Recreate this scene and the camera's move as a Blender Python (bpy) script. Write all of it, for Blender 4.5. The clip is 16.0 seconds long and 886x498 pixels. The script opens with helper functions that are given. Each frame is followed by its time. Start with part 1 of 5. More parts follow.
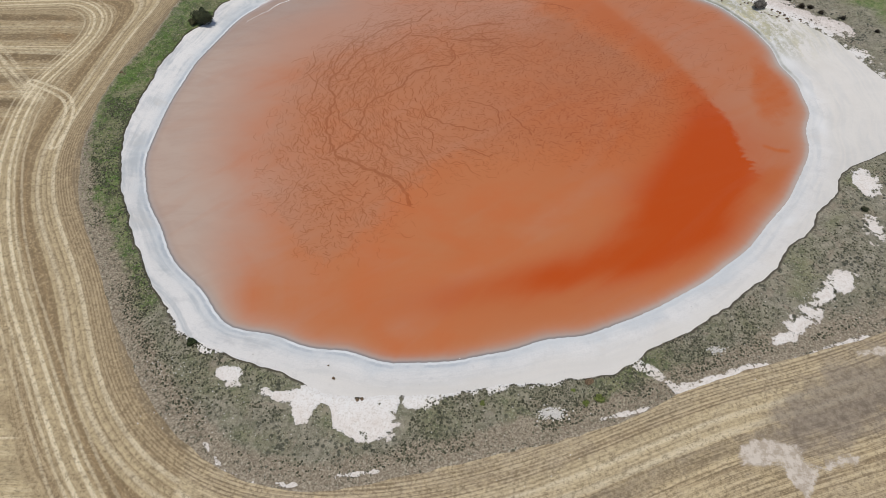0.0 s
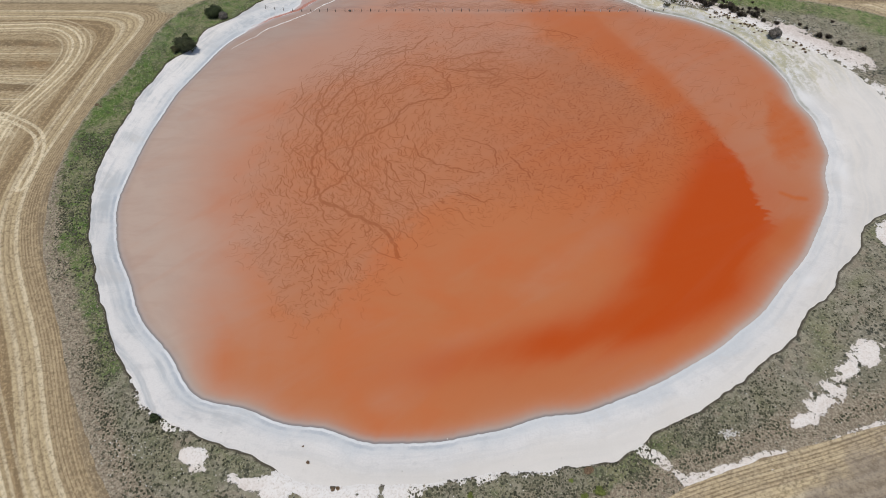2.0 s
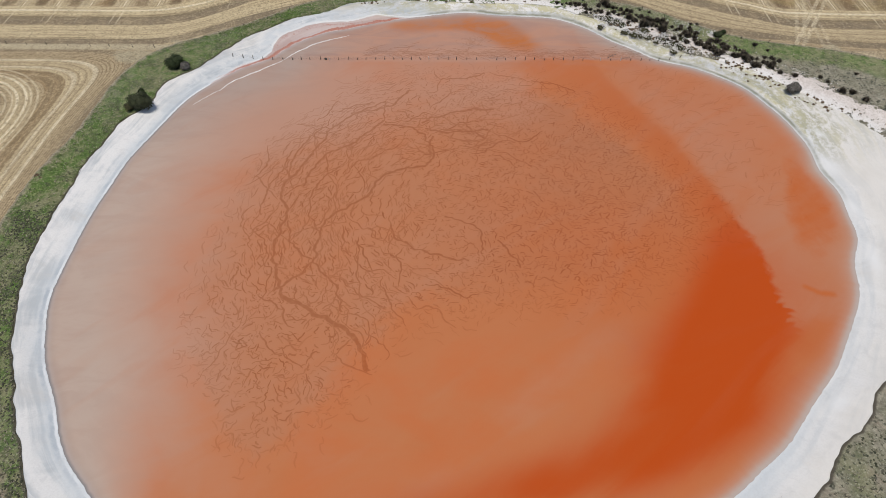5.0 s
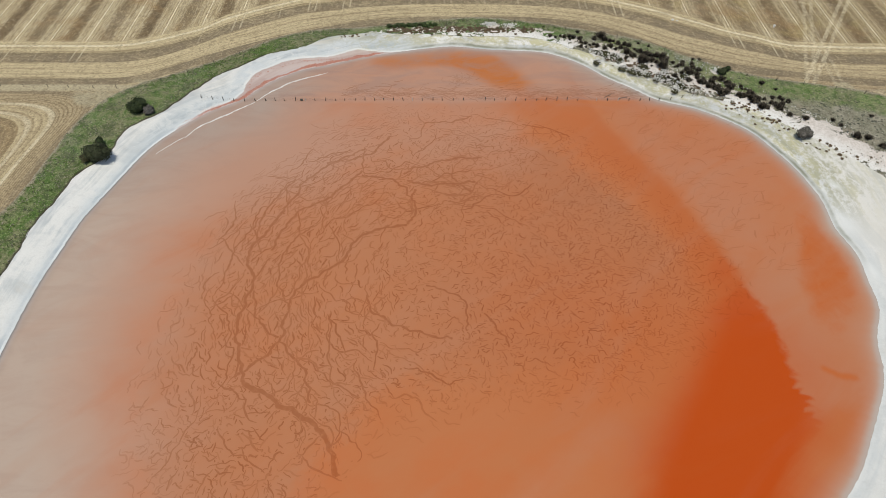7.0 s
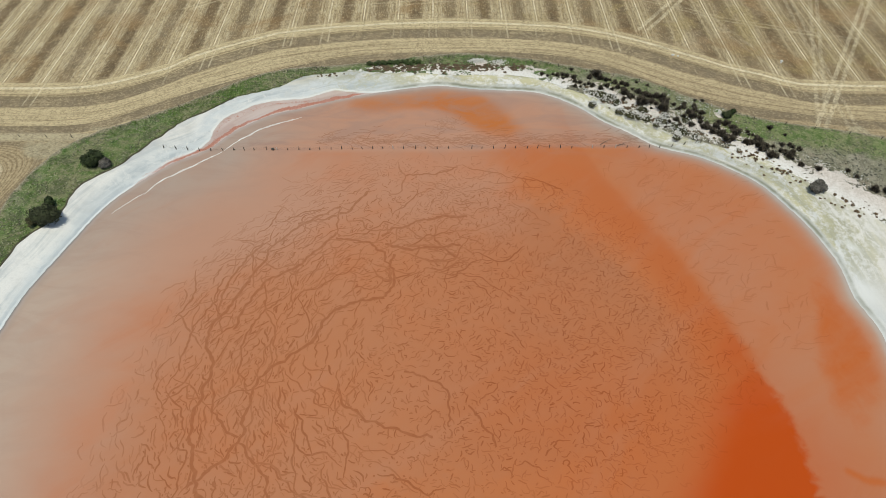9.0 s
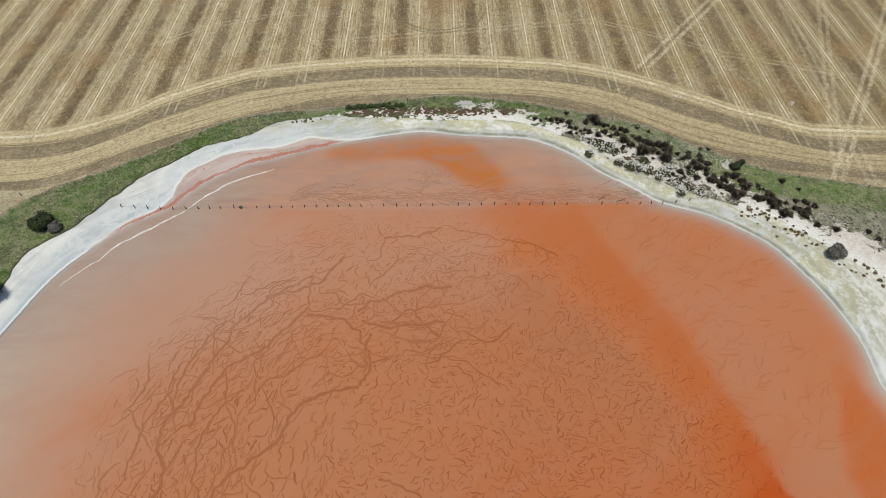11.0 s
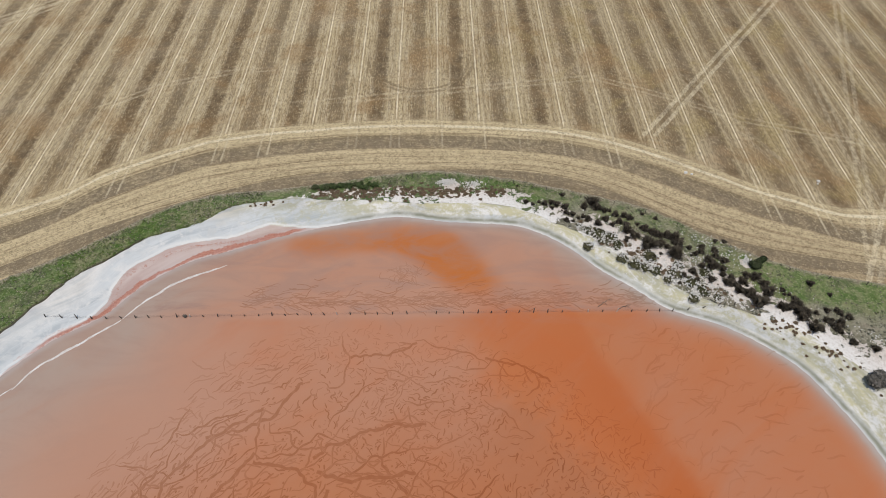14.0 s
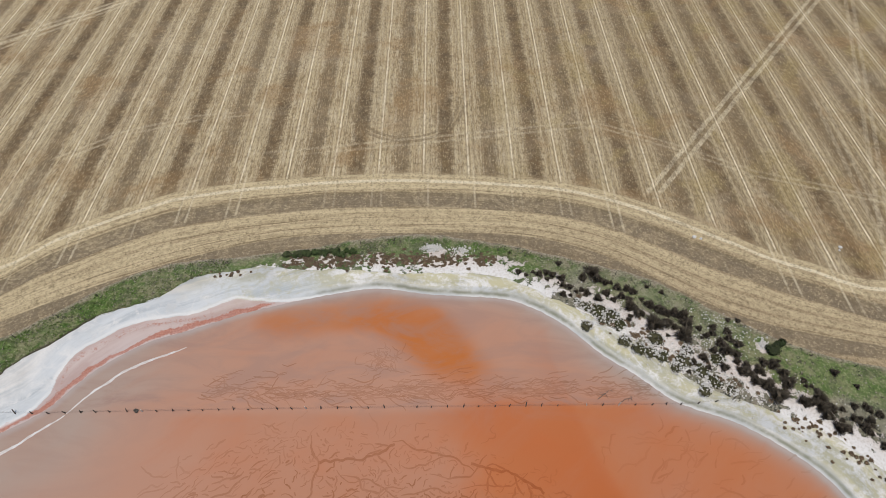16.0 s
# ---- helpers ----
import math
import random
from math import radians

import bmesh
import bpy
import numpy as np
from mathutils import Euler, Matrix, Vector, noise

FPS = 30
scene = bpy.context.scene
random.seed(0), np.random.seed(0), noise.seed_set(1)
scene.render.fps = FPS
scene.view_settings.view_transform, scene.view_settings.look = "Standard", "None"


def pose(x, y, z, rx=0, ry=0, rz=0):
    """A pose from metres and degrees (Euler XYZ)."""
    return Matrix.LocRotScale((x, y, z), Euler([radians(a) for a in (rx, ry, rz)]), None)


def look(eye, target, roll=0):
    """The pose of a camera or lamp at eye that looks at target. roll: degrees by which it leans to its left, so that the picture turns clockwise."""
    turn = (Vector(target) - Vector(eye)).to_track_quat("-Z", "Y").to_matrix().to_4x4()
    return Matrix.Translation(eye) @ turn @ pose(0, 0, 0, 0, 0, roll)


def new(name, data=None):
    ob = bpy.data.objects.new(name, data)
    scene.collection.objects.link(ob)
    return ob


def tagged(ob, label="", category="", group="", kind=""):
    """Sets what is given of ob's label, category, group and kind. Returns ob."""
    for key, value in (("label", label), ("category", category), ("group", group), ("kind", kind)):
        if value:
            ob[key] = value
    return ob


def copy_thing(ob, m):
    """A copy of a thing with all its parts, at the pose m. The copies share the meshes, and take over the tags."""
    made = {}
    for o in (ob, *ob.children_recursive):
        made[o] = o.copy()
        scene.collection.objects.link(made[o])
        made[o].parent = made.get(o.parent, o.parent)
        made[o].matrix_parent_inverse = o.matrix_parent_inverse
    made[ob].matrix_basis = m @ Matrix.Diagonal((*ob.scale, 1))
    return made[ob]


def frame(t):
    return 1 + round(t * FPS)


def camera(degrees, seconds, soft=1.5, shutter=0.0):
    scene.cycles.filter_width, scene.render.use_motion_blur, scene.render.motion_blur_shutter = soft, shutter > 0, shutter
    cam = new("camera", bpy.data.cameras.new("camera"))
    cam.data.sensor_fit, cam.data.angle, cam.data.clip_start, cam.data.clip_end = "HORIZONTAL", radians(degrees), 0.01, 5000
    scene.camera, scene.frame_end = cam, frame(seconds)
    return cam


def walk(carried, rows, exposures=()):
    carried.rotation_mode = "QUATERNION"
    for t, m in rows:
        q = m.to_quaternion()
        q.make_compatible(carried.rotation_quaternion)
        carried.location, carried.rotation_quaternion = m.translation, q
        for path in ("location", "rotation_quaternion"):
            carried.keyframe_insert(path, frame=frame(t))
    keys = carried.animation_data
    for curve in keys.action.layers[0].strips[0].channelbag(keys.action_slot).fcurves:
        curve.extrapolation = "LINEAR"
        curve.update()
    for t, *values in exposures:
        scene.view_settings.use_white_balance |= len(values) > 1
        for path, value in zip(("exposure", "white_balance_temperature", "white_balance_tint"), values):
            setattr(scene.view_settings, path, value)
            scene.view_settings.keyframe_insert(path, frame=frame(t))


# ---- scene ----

# ---- camera: a level, steady flight north over the lake, 110 m up ----
cam = camera(72.975, 16.0, soft=0.75)
TILT = 39.137
ROWS = [(0.0, -13.76, -151.98, -0.157), (1.0, -12.14, -143.68, 0.206), (2.0, -10.50, -134.69, 0.476),
        (3.0, -8.84, -125.14, 0.631), (4.0, -7.15, -115.14, 0.668), (5.0, -5.45, -104.81, 0.599),
        (6.0, -3.71, -94.23, 0.445), (7.0, -1.96, -83.49, 0.235), (8.0, -0.18, -72.64, 0.0),
        (9.0, 1.62, -61.73, -0.227), (10.0, 3.44, -50.81, -0.417), (11.0, 5.28, -39.89, -0.549),
        (12.0, 7.15, -28.98, -0.612), (13.0, 9.04, -18.07, -0.608), (14.0, 10.95, -7.14, -0.559),
        (15.0, 12.89, 3.84, -0.506), (16.0, 14.85, 14.92, -0.515)]
EXPOSURES = [(0.0, -0.06, 6500, 10.0), (4.0, 0.0, 6480, 11.0), (6.5, 0.03, 6620, 6.0), (9.0, 0.03, 6680, 0.0), (12.0, 0.0, 6660, 5.0), (14.0, -0.03, 6540, 9.0), (16.0, -0.05, 6500, 10.0)]
walk(cam, [(t, pose(x, y, 110.0, TILT, 0, yaw)) for t, x, y, yaw in ROWS], EXPOSURES)

# ---- daylight: a high, slightly veiled midday sun ----
SUN_EL, SUN_AZ = 75.0, 196.0      # degrees, azimuth clockwise from north
world = bpy.data.worlds.new("sky")
scene.world = world
world.use_nodes = True
wn = world.node_tree
sky = wn.nodes.new("ShaderNodeTexSky")
sky.sky_type, sky.sun_disc = "NISHITA", False
sky.sun_elevation, sky.sun_rotation = radians(SUN_EL), radians(SUN_AZ)
sky.altitude, sky.air_density, sky.dust_density = 200, 1.0, 1.5
wn.nodes["Background"].inputs["Strength"].default_value = 0.085
wn.links.new(sky.outputs[0], wn.nodes["Background"].inputs["Color"])
sun_data = bpy.data.lights.new("sun", "SUN")
sun_data.energy, sun_data.angle, sun_data.color = 2.62, radians(2.0), (1.0, 0.95, 0.865)
sun = new("sun", sun_data)
sd = Vector((math.sin(radians(SUN_AZ)) * math.cos(radians(SUN_EL)), math.cos(radians(SUN_AZ)) * math.cos(radians(SUN_EL)), math.sin(radians(SUN_EL))))
sun.matrix_world = look(sd * 300, (0, 0, 0))


# ---- materials ----
class Net:
    """A small builder for one procedural material."""

    def __init__(self, name):
        self.mat = bpy.data.materials.new(name)
        self.mat.use_nodes = True
        self.t = self.mat.node_tree
        self.bsdf = self.t.nodes["Principled BSDF"]

    def put(self, socket, v):
        if isinstance(v, bpy.types.NodeSocket):
            self.t.links.new(v, socket)
        elif v is not None:
            if socket.type == "RGBA" and len(v) == 3:
                v = (*v, 1.0)
            socket.default_value = v

    def m(self, op, a, b=None, c=None):
        n = self.t.nodes.new("ShaderNodeMath")
        n.operation = op
        for s, v in zip(n.inputs, (a, b, c)):
            self.put(s, v)
        return n.outputs[0]

    def add(self, a, b): return self.m("ADD", a, b)
    def sub(self, a, b): return self.m("SUBTRACT", a, b)
    def mul(self, a, b): return self.m("MULTIPLY", a, b)
    def low(self, a, b): return self.m("MINIMUM", a, b)
    def high(self, a, b): return self.m("MAXIMUM", a, b)

    def step(self, e0, e1, x, to0=0.0, to1=1.0):
        n = self.t.nodes.new("ShaderNodeMapRange")
        n.interpolation_type = "SMOOTHSTEP"
        for k, v in zip(("Value", "From Min", "From Max", "To Min", "To Max"), (x, e0, e1, to0, to1)):
            self.put(n.inputs[k], v)
        return n.outputs[0]

    def line(self, x, at, half, soft):
        """1 on a line x = at, fading out past half its width."""
        return self.step(half, half + soft, self.m("ABSOLUTE", self.sub(x, at)), 1.0, 0.0)

    def mix(self, f, a, b, kind="MIX"):
        n = self.t.nodes.new("ShaderNodeMix")
        n.data_type, n.blend_type = "RGBA", kind
        self.put(n.inputs[0], f), self.put(n.inputs[6], a), self.put(n.inputs[7], b)
        return n.outputs[2]

    def attr(self, name):
        n = self.t.nodes.new("ShaderNodeAttribute")
        n.attribute_name = name
        return n.outputs["Fac"]

    def xyz(self, kind="world"):
        if kind == "world":
            v = self.t.nodes.new("ShaderNodeNewGeometry").outputs["Position"]
        else:
            v = self.t.nodes.new("ShaderNodeTexCoord").outputs["Object"]
        n = self.t.nodes.new("ShaderNodeSeparateXYZ")
        self.t.links.new(v, n.inputs[0])
        return v, n.outputs[0], n.outputs[1], n.outputs[2]

    def vec(self, x, y, z=0.0):
        n = self.t.nodes.new("ShaderNodeCombineXYZ")
        for s, v in zip(n.inputs, (x, y, z)):
            self.put(s, v)
        return n.outputs[0]

    def noise(self, v, scale, detail=4.0, rough=0.55, warp=0.0):
        n = self.t.nodes.new("ShaderNodeTexNoise")
        self.put(n.inputs["Vector"], v)
        for k, a in (("Scale", scale), ("Detail", detail), ("Roughness", rough), ("Distortion", warp)):
            n.inputs[k].default_value = a
        return n.outputs["Fac"]

    def cells(self, v, scale, feature="F1"):
        n = self.t.nodes.new("ShaderNodeTexVoronoi")
        n.feature = feature
        self.put(n.inputs["Vector"], v)
        n.inputs["Scale"].default_value = scale
        return n.outputs["Distance"]

    def random(self, island=False):
        if island:
            return self.t.nodes.new("ShaderNodeNewGeometry").outputs["Random Per Island"]
        return self.t.nodes.new("ShaderNodeObjectInfo").outputs["Random"]

    def done(self, colour, rough=0.9, height=None, depth=0.05, strength=0.6, **more):
        self.put(self.bsdf.inputs["Base Color"], colour)
        self.put(self.bsdf.inputs["Roughness"], rough)
        for k, v in more.items():
            self.put(self.bsdf.inputs[k.replace("_", " ")], v)
        if height is not None:
            b = self.t.nodes.new("ShaderNodeBump")
            b.inputs["Strength"].default_value, b.inputs["Distance"].default_value = strength, depth
            self.put(b.inputs["Height"], height)
            self.t.links.new(b.outputs[0], self.bsdf.inputs["Normal"])
        return self.mat


SALT_WHITE, SALT_GREY, SALT_WARM = (0.76, 0.742, 0.715), (0.43, 0.46, 0.475), (0.66, 0.61, 0.555)


def water_colour(n):
    v, x, y, z = n.xyz()
    big = n.noise(v, 0.028, 4, 0.55, 1.2)
    fine = n.noise(n.vec(n.mul(x, 0.07), n.mul(y, 0.16)), 1.0, 4, 0.55, 0.8)
    # wisps drawn out from south-west to north-east, as the wind drives the brine
    along, across = n.add(n.mul(x, 0.80), n.mul(y, 0.60)), n.add(n.mul(x, -0.60), n.mul(y, 0.80))
    veil = n.noise(n.vec(n.mul(along, 0.022), n.mul(across, 0.085), 2.0), 1.0, 5, 0.58, 0.9)
    jag = n.sub(n.noise(v, 0.30, 5, 0.65, 0.6), 0.5)
    wob = n.add(n.add(n.mul(n.sub(big, 0.5), 0.55), n.mul(n.sub(veil, 0.5), 0.32)), n.mul(n.sub(fine, 0.5), 0.28))
    deep, pink, grey, rust, edge, crust = (n.attr(k) for k in ("deep", "pink", "grey", "rust", "edge", "crust"))
    loose = n.step(-10.0, 55.0, y, 1.0, 4.2)
    plume = n.mul(n.attr("plume"), n.step(-1.0, 1.6, n.m("DIVIDE", n.add(n.attr("side"), n.mul(jag, 4.5)), loose)))
    c = n.mix(n.step(0.3, 0.75, n.add(big, n.mul(fine, 0.2))), (0.508, 0.150, 0.051), (0.485, 0.172, 0.069))
    bed = n.step(0.1, 0.9, n.add(crust, n.mul(jag, 1.0)))
    c = n.mix(n.mul(bed, n.step(0.25, 0.7, n.noise(v, 0.06, 5, 0.6, 0.5), 0.6, 1.0)), c, n.mix(n.step(-25.0, 35.0, x), (0.452, 0.184, 0.090), (0.415, 0.158, 0.074)))
    c = n.mix(n.step(0.1, 0.9, n.add(pink, n.mul(wob, 0.6))), c, (0.476, 0.252, 0.168))
    c = n.mix(n.step(0.12, 0.88, n.add(rust, n.mul(wob, 0.45))), c, (0.468, 0.131, 0.041))
    c = n.mix(n.step(0.15, 0.85, n.add(n.attr("gold"), n.mul(wob, 0.5))), c, (0.485, 0.154, 0.040))
    c = n.mix(n.mul(n.step(0.08, 1.0, n.add(deep, n.add(n.mul(wob, 0.6), n.mul(n.sub(veil, 0.5), 0.45)))), n.sub(1.0, n.mul(plume, 0.9))), c, (0.465, 0.068, 0.006))
    c = n.mix(n.mul(plume, n.step(0.3, 0.65, veil, 0.62, 1.0)), c, (0.462, 0.196, 0.108))
    c = n.mix(n.step(0.15, 0.85, n.add(n.attr("east"), n.add(n.mul(wob, 0.6), n.mul(jag, 0.6)))), c, (0.485, 0.118, 0.026))
    c = n.mix(n.step(0.05, 0.95, n.add(grey, n.mul(wob, 0.35))), c, n.mix(n.step(10.0, 50.0, y), (0.465, 0.352, 0.283), (0.405, 0.305, 0.250)))
    c = n.mix(n.mul(n.step(0.45, 0.72, veil, 0.0, 0.22), n.sub(1.0, n.mul(n.low(1.0, deep), 0.75))), c, (0.45, 0.225, 0.140))
    c = n.mix(n.step(0.46, 0.28, veil, 0.0, 0.13), c, (0.45, 0.125, 0.035))
    mud = n.mul(n.attr("mud"), n.step(0.40, 0.66, n.noise(n.vec(n.mul(x, 0.05), n.mul(y, 0.13)), 1.0, 6, 0.65, 1.5), 0.0, 0.75))
    c = n.mix(mud, c, (0.335, 0.215, 0.175))
    c = n.mix(n.step(0.5, 2.2, n.add(edge, n.mul(fine, 0.5)), 0.5, 0.0), c, (0.46, 0.42, 0.40))
    # the bank's shadow, painted as a dark line along the south-west waterline
    dark = n.mul(n.attr("bank_shade"), n.step(0.3, 1.0, edge, 0.8, 0.0))
    c = n.mix(n.mul(n.attr("bank_shade"), n.step(0.6, 3.2, n.add(edge, n.mul(jag, 1.5)), 0.30, 0.0)), c, (0.27, 0.215, 0.19))
    return v, n.mix(dark, c, (0.16, 0.16, 0.17))


def water_material():
    n = Net("brine")
    v, c = water_colour(n)
    return n.done(c, 0.12, n.noise(v, 1.3, 3, 0.5), 0.004, 0.2, IOR=1.33)


def trail_material():
    n = Net("algal_trail")
    v, c = water_colour(n)
    f = n.mul(n.attr("fade"), n.step(0.25, 0.6, n.noise(v, 0.9, 3), 0.7, 1.0))
    return n.done(n.mix(f, c, n.mix(1.0, c, (0.69, 0.58, 0.47), "MULTIPLY")), 0.12, n.noise(v, 1.3, 3, 0.5), 0.004, 0.2, IOR=1.33)


def salt_colour(n, v, x, y, s):
    """Salt crust with streaks along the shore; s: metres from the water."""
    streak = n.noise(n.vec(n.mul(s, 0.42), n.mul(x, 0.035), n.mul(y, 0.035)), 1.0, 5, 0.6, 0.7)
    cloud = n.noise(v, 0.12, 5, 0.6, 0.6)
    grain = n.noise(v, 2.6, 4, 0.65)
    drain = n.noise(n.vec(n.mul(s, 0.10), n.mul(x, 0.5), n.mul(y, 0.5)), 1.0, 4, 0.6, 0.5)
    c = n.mix(n.step(0.44, 0.62, n.add(n.mul(streak, 0.6), n.mul(cloud, 0.4)), 0.0, n.sub(0.8, n.mul(n.attr("warm"), 0.5))), SALT_WHITE, SALT_GREY)
    c = n.mix(n.step(0.52, 0.72, drain, 0.0, 0.45), c, (0.57, 0.56, 0.545))
    c = n.mix(n.step(0.5, 4.5, n.add(s, n.mul(n.sub(n.noise(v, 0.09, 4, 0.6, 0.8), 0.5), 6.0)), n.sub(0.55, n.low(0.53, n.mul(n.attr("dull"), 1.2))), 0.0), c, (0.50, 0.55, 0.585))
    c = n.mix(n.step(0.55, 0.8, cloud, 0.0, 0.55), c, SALT_WARM)
    c = n.mix(n.step(0.35, 0.75, grain, 0.0, 0.22), c, (0.50, 0.48, 0.46))
    return c, streak, cloud, grain


def salt_material():
    n = Net("salt_crust")
    v, x, y, z = n.xyz()
    s = n.attr("from_water")
    c, streak, cloud, grain = salt_colour(n, v, x, y, s)
    c = n.mix(n.mul(n.attr("warm"), n.step(2.5, 8.0, n.add(s, n.mul(n.sub(cloud, 0.5), 5.0)), 0.0, 0.7)), c, (0.70, 0.660, 0.600))
    yel = n.attr("algae")
    patch = n.noise(n.vec(n.mul(s, 0.35), n.mul(x, 0.12), n.mul(y, 0.12)), 1.0, 6, 0.7, 0.8)
    c = n.mix(n.mul(n.attr("dull"), n.step(0.25, 0.7, n.add(n.mul(cloud, 0.5), n.mul(patch, 0.5)), 0.1, 1.0)), c, n.mix(n.step(0.4, 0.6, streak), (0.55, 0.52, 0.475), (0.43, 0.435, 0.43)))
    c = n.mix(n.mul(yel, n.step(0.43, 0.56, n.add(n.mul(patch, 0.6), n.mul(n.noise(v, 0.9, 5, 0.75), 0.4)), 0.0, 0.9)), c, n.mix(n.step(0.35, 0.65, streak), (0.50, 0.46, 0.27), (0.35, 0.335, 0.23)))
    c = n.mix(n.mul(n.attr("olive"), n.step(0.3, 0.6, n.noise(v, 0.25, 4, 0.6), 0.4, 0.95)), c, (0.20, 0.20, 0.13))
    # red brine pools stranded on the north-west shore
    red = n.attr("red")
    pink = n.step(0.28, 0.46, n.add(red, n.mul(n.sub(patch, 0.5), 0.55)))
    c = n.mix(n.mul(pink, 0.85), c, n.mix(n.step(0.35, 0.65, streak), (0.52, 0.40, 0.365), (0.44, 0.29, 0.25)))
    core = n.step(0.30, 0.72, n.add(n.attr("core"), n.mul(n.sub(n.noise(v, 1.3, 6, 0.75), 0.5), 1.7)))
    c = n.mix(n.mul(core, 0.85), c, n.mix(n.step(0.4, 0.6, grain), (0.47, 0.175, 0.105), (0.36, 0.105, 0.055)))
    c = n.mix(n.mul(n.attr("outer"), n.step(0.3, 0.6, n.noise(v, 0.3, 5, 0.65, 1.2), 0.2, 0.9)), c, n.mix(n.step(0.4, 0.6, streak), (0.40, 0.435, 0.46), (0.60, 0.62, 0.63)))
    c = n.mix(n.mul(n.attr("crest"), n.step(0.3, 0.6, cloud, 0.4, 0.95)), c, (0.74, 0.735, 0.72))
    # damp rim at the waterline
    uneven = n.step(0.35, 0.65, n.noise(v, 0.2, 4, 0.6), 0.1, 1.0)
    c = n.mix(n.mul(n.mul(n.attr("rim"), uneven), n.line(n.add(s, n.mul(grain, 0.9)), 1.4, 0.1, 0.6)), c, (0.40, 0.44, 0.48))
    c = n.mix(n.mul(n.mul(n.attr("rim"), uneven), n.line(s, 0.35, 0.10, 0.25)), c, (0.74, 0.75, 0.76))
    return n.done(c, n.step(0.3, 0.7, cloud, 0.55, 0.8), n.add(grain, n.mul(streak, 1.5)), 0.06, 0.5)


def verge_material():
    n = Net("saltmarsh_ground")
    v, x, y, z = n.xyz()
    green, dry, salt = n.attr("green"), n.attr("dry"), n.attr("salt")
    big = n.noise(v, 0.09, 5, 0.6, 0.5)
    mid = n.noise(v, 0.45, 5, 0.65, 0.4)
    fine = n.noise(v, 2.4, 4, 0.7)
    clump = n.noise(v, 1.5, 3, 0.6, 0.3)
    c = n.mix(n.step(0.34, 0.66, n.add(n.mul(mid, 0.65), n.mul(fine, 0.35))), (0.145, 0.135, 0.095), (0.37, 0.335, 0.26))
    c = n.mix(n.step(0.38, 0.62, n.add(n.mul(big, 0.6), n.mul(fine, 0.4)), 0.0, 0.6), c, n.mix(mid, (0.115, 0.118, 0.062), (0.24, 0.23, 0.14)))
    c = n.mix(n.step(0.52, 0.66, n.noise(v, 0.17, 5, 0.65, 0.8), 0.0, 0.6), c, n.mix(fine, (0.20, 0.155, 0.115), (0.40, 0.335, 0.25)))
    g = n.mix(n.step(0.3, 0.7, n.add(n.mul(mid, 0.5), n.mul(fine, 0.5))), (0.045, 0.100, 0.014), (0.150, 0.23, 0.050))
    g = n.mix(n.step(0.43, 0.60, n.add(n.mul(big, 0.5), n.mul(mid, 0.5)), 0.0, 0.8), g, n.mix(fine, (0.15, 0.135, 0.085), (0.33, 0.30, 0.175)))
    g = n.mix(n.mul(n.step(0.50, 0.62, n.noise(v, 0.2, 5, 0.65, 0.9)), 0.7), g, n.mix(fine, (0.045, 0.060, 0.022), (0.10, 0.115, 0.05)))
    g = n.mix(n.mul(n.step(30.0, 60.0, x), n.step(0.35, 0.6, mid, 0.1, 0.5)), g, n.mix(fine, (0.17, 0.185, 0.085), (0.31, 0.30, 0.16)))
    c = n.mix(n.step(0.2, 0.85, n.add(green, n.mul(n.sub(big, 0.5), 1.5))), c, g)
    c = n.mix(n.step(0.25, 0.8, n.add(dry, n.mul(n.sub(mid, 0.5), 1.0))), c, n.mix(n.step(0.3, 0.7, fine), (0.17, 0.135, 0.095), (0.40, 0.34, 0.25)))
    marsh = n.sub(1.0, n.low(1.0, n.mul(green, 0.8)))
    # dark plants, and the shade in gaps between tussocks, painted as dark spots
    shade_spots = n.cells(n.vec(n.add(x, n.mul(clump, 0.8)), n.add(y, n.mul(fine, 0.8)), 0.0), 0.95)
    shade_spots = n.mul(n.step(0.34, 0.16, n.add(shade_spots, n.mul(n.sub(n.noise(v, 0.14, 4, 0.6), 0.5), 1.3))), n.mul(marsh, n.step(0.75, 0.25, n.add(dry, n.mul(n.sub(mid, 0.5), 0.8)))))
    dots = n.mul(n.step(0.55, 0.63, clump, 0.0, 0.9), n.step(0.44, 0.58, n.noise(v, 0.12, 4, 0.6), 0.1, 1.0))
    c = n.mix(dots, c, (0.050, 0.052, 0.030))
    c = n.mix(n.mul(shade_spots, 0.9), c, (0.030, 0.034, 0.022))
    c = n.mix(n.step(0.54, 0.68, fine, 0.0, 0.65), c, n.mix(marsh, (0.36, 0.37, 0.20), (0.47, 0.445, 0.37)))
    lip = n.mul(n.attr("lip"), n.step(0.25, 0.75, n.add(n.attr("from_salt"), n.mul(n.sub(mid, 0.5), 0.9)), 0.9, 0.0))
    c = n.mix(lip, c, (0.075, 0.062, 0.045))
    sm = n.step(0.45, 0.55, n.add(n.mul(salt, 1.05), n.mul(n.step(0.05, 0.4, salt), n.add(n.mul(n.sub(n.add(mid, big), 1.0), 2.6), n.mul(n.sub(fine, 0.5), 0.8)))))
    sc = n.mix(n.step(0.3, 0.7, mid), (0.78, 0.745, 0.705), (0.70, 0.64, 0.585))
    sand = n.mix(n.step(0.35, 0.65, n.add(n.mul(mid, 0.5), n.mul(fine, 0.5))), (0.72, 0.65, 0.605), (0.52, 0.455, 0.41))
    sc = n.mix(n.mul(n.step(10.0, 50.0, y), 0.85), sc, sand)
    sc = n.mix(n.step(1.0, 8.0, n.add(n.attr("from_salt"), n.mul(mid, 3.0)), 0.95, 0.0), sc, SALT_WHITE)
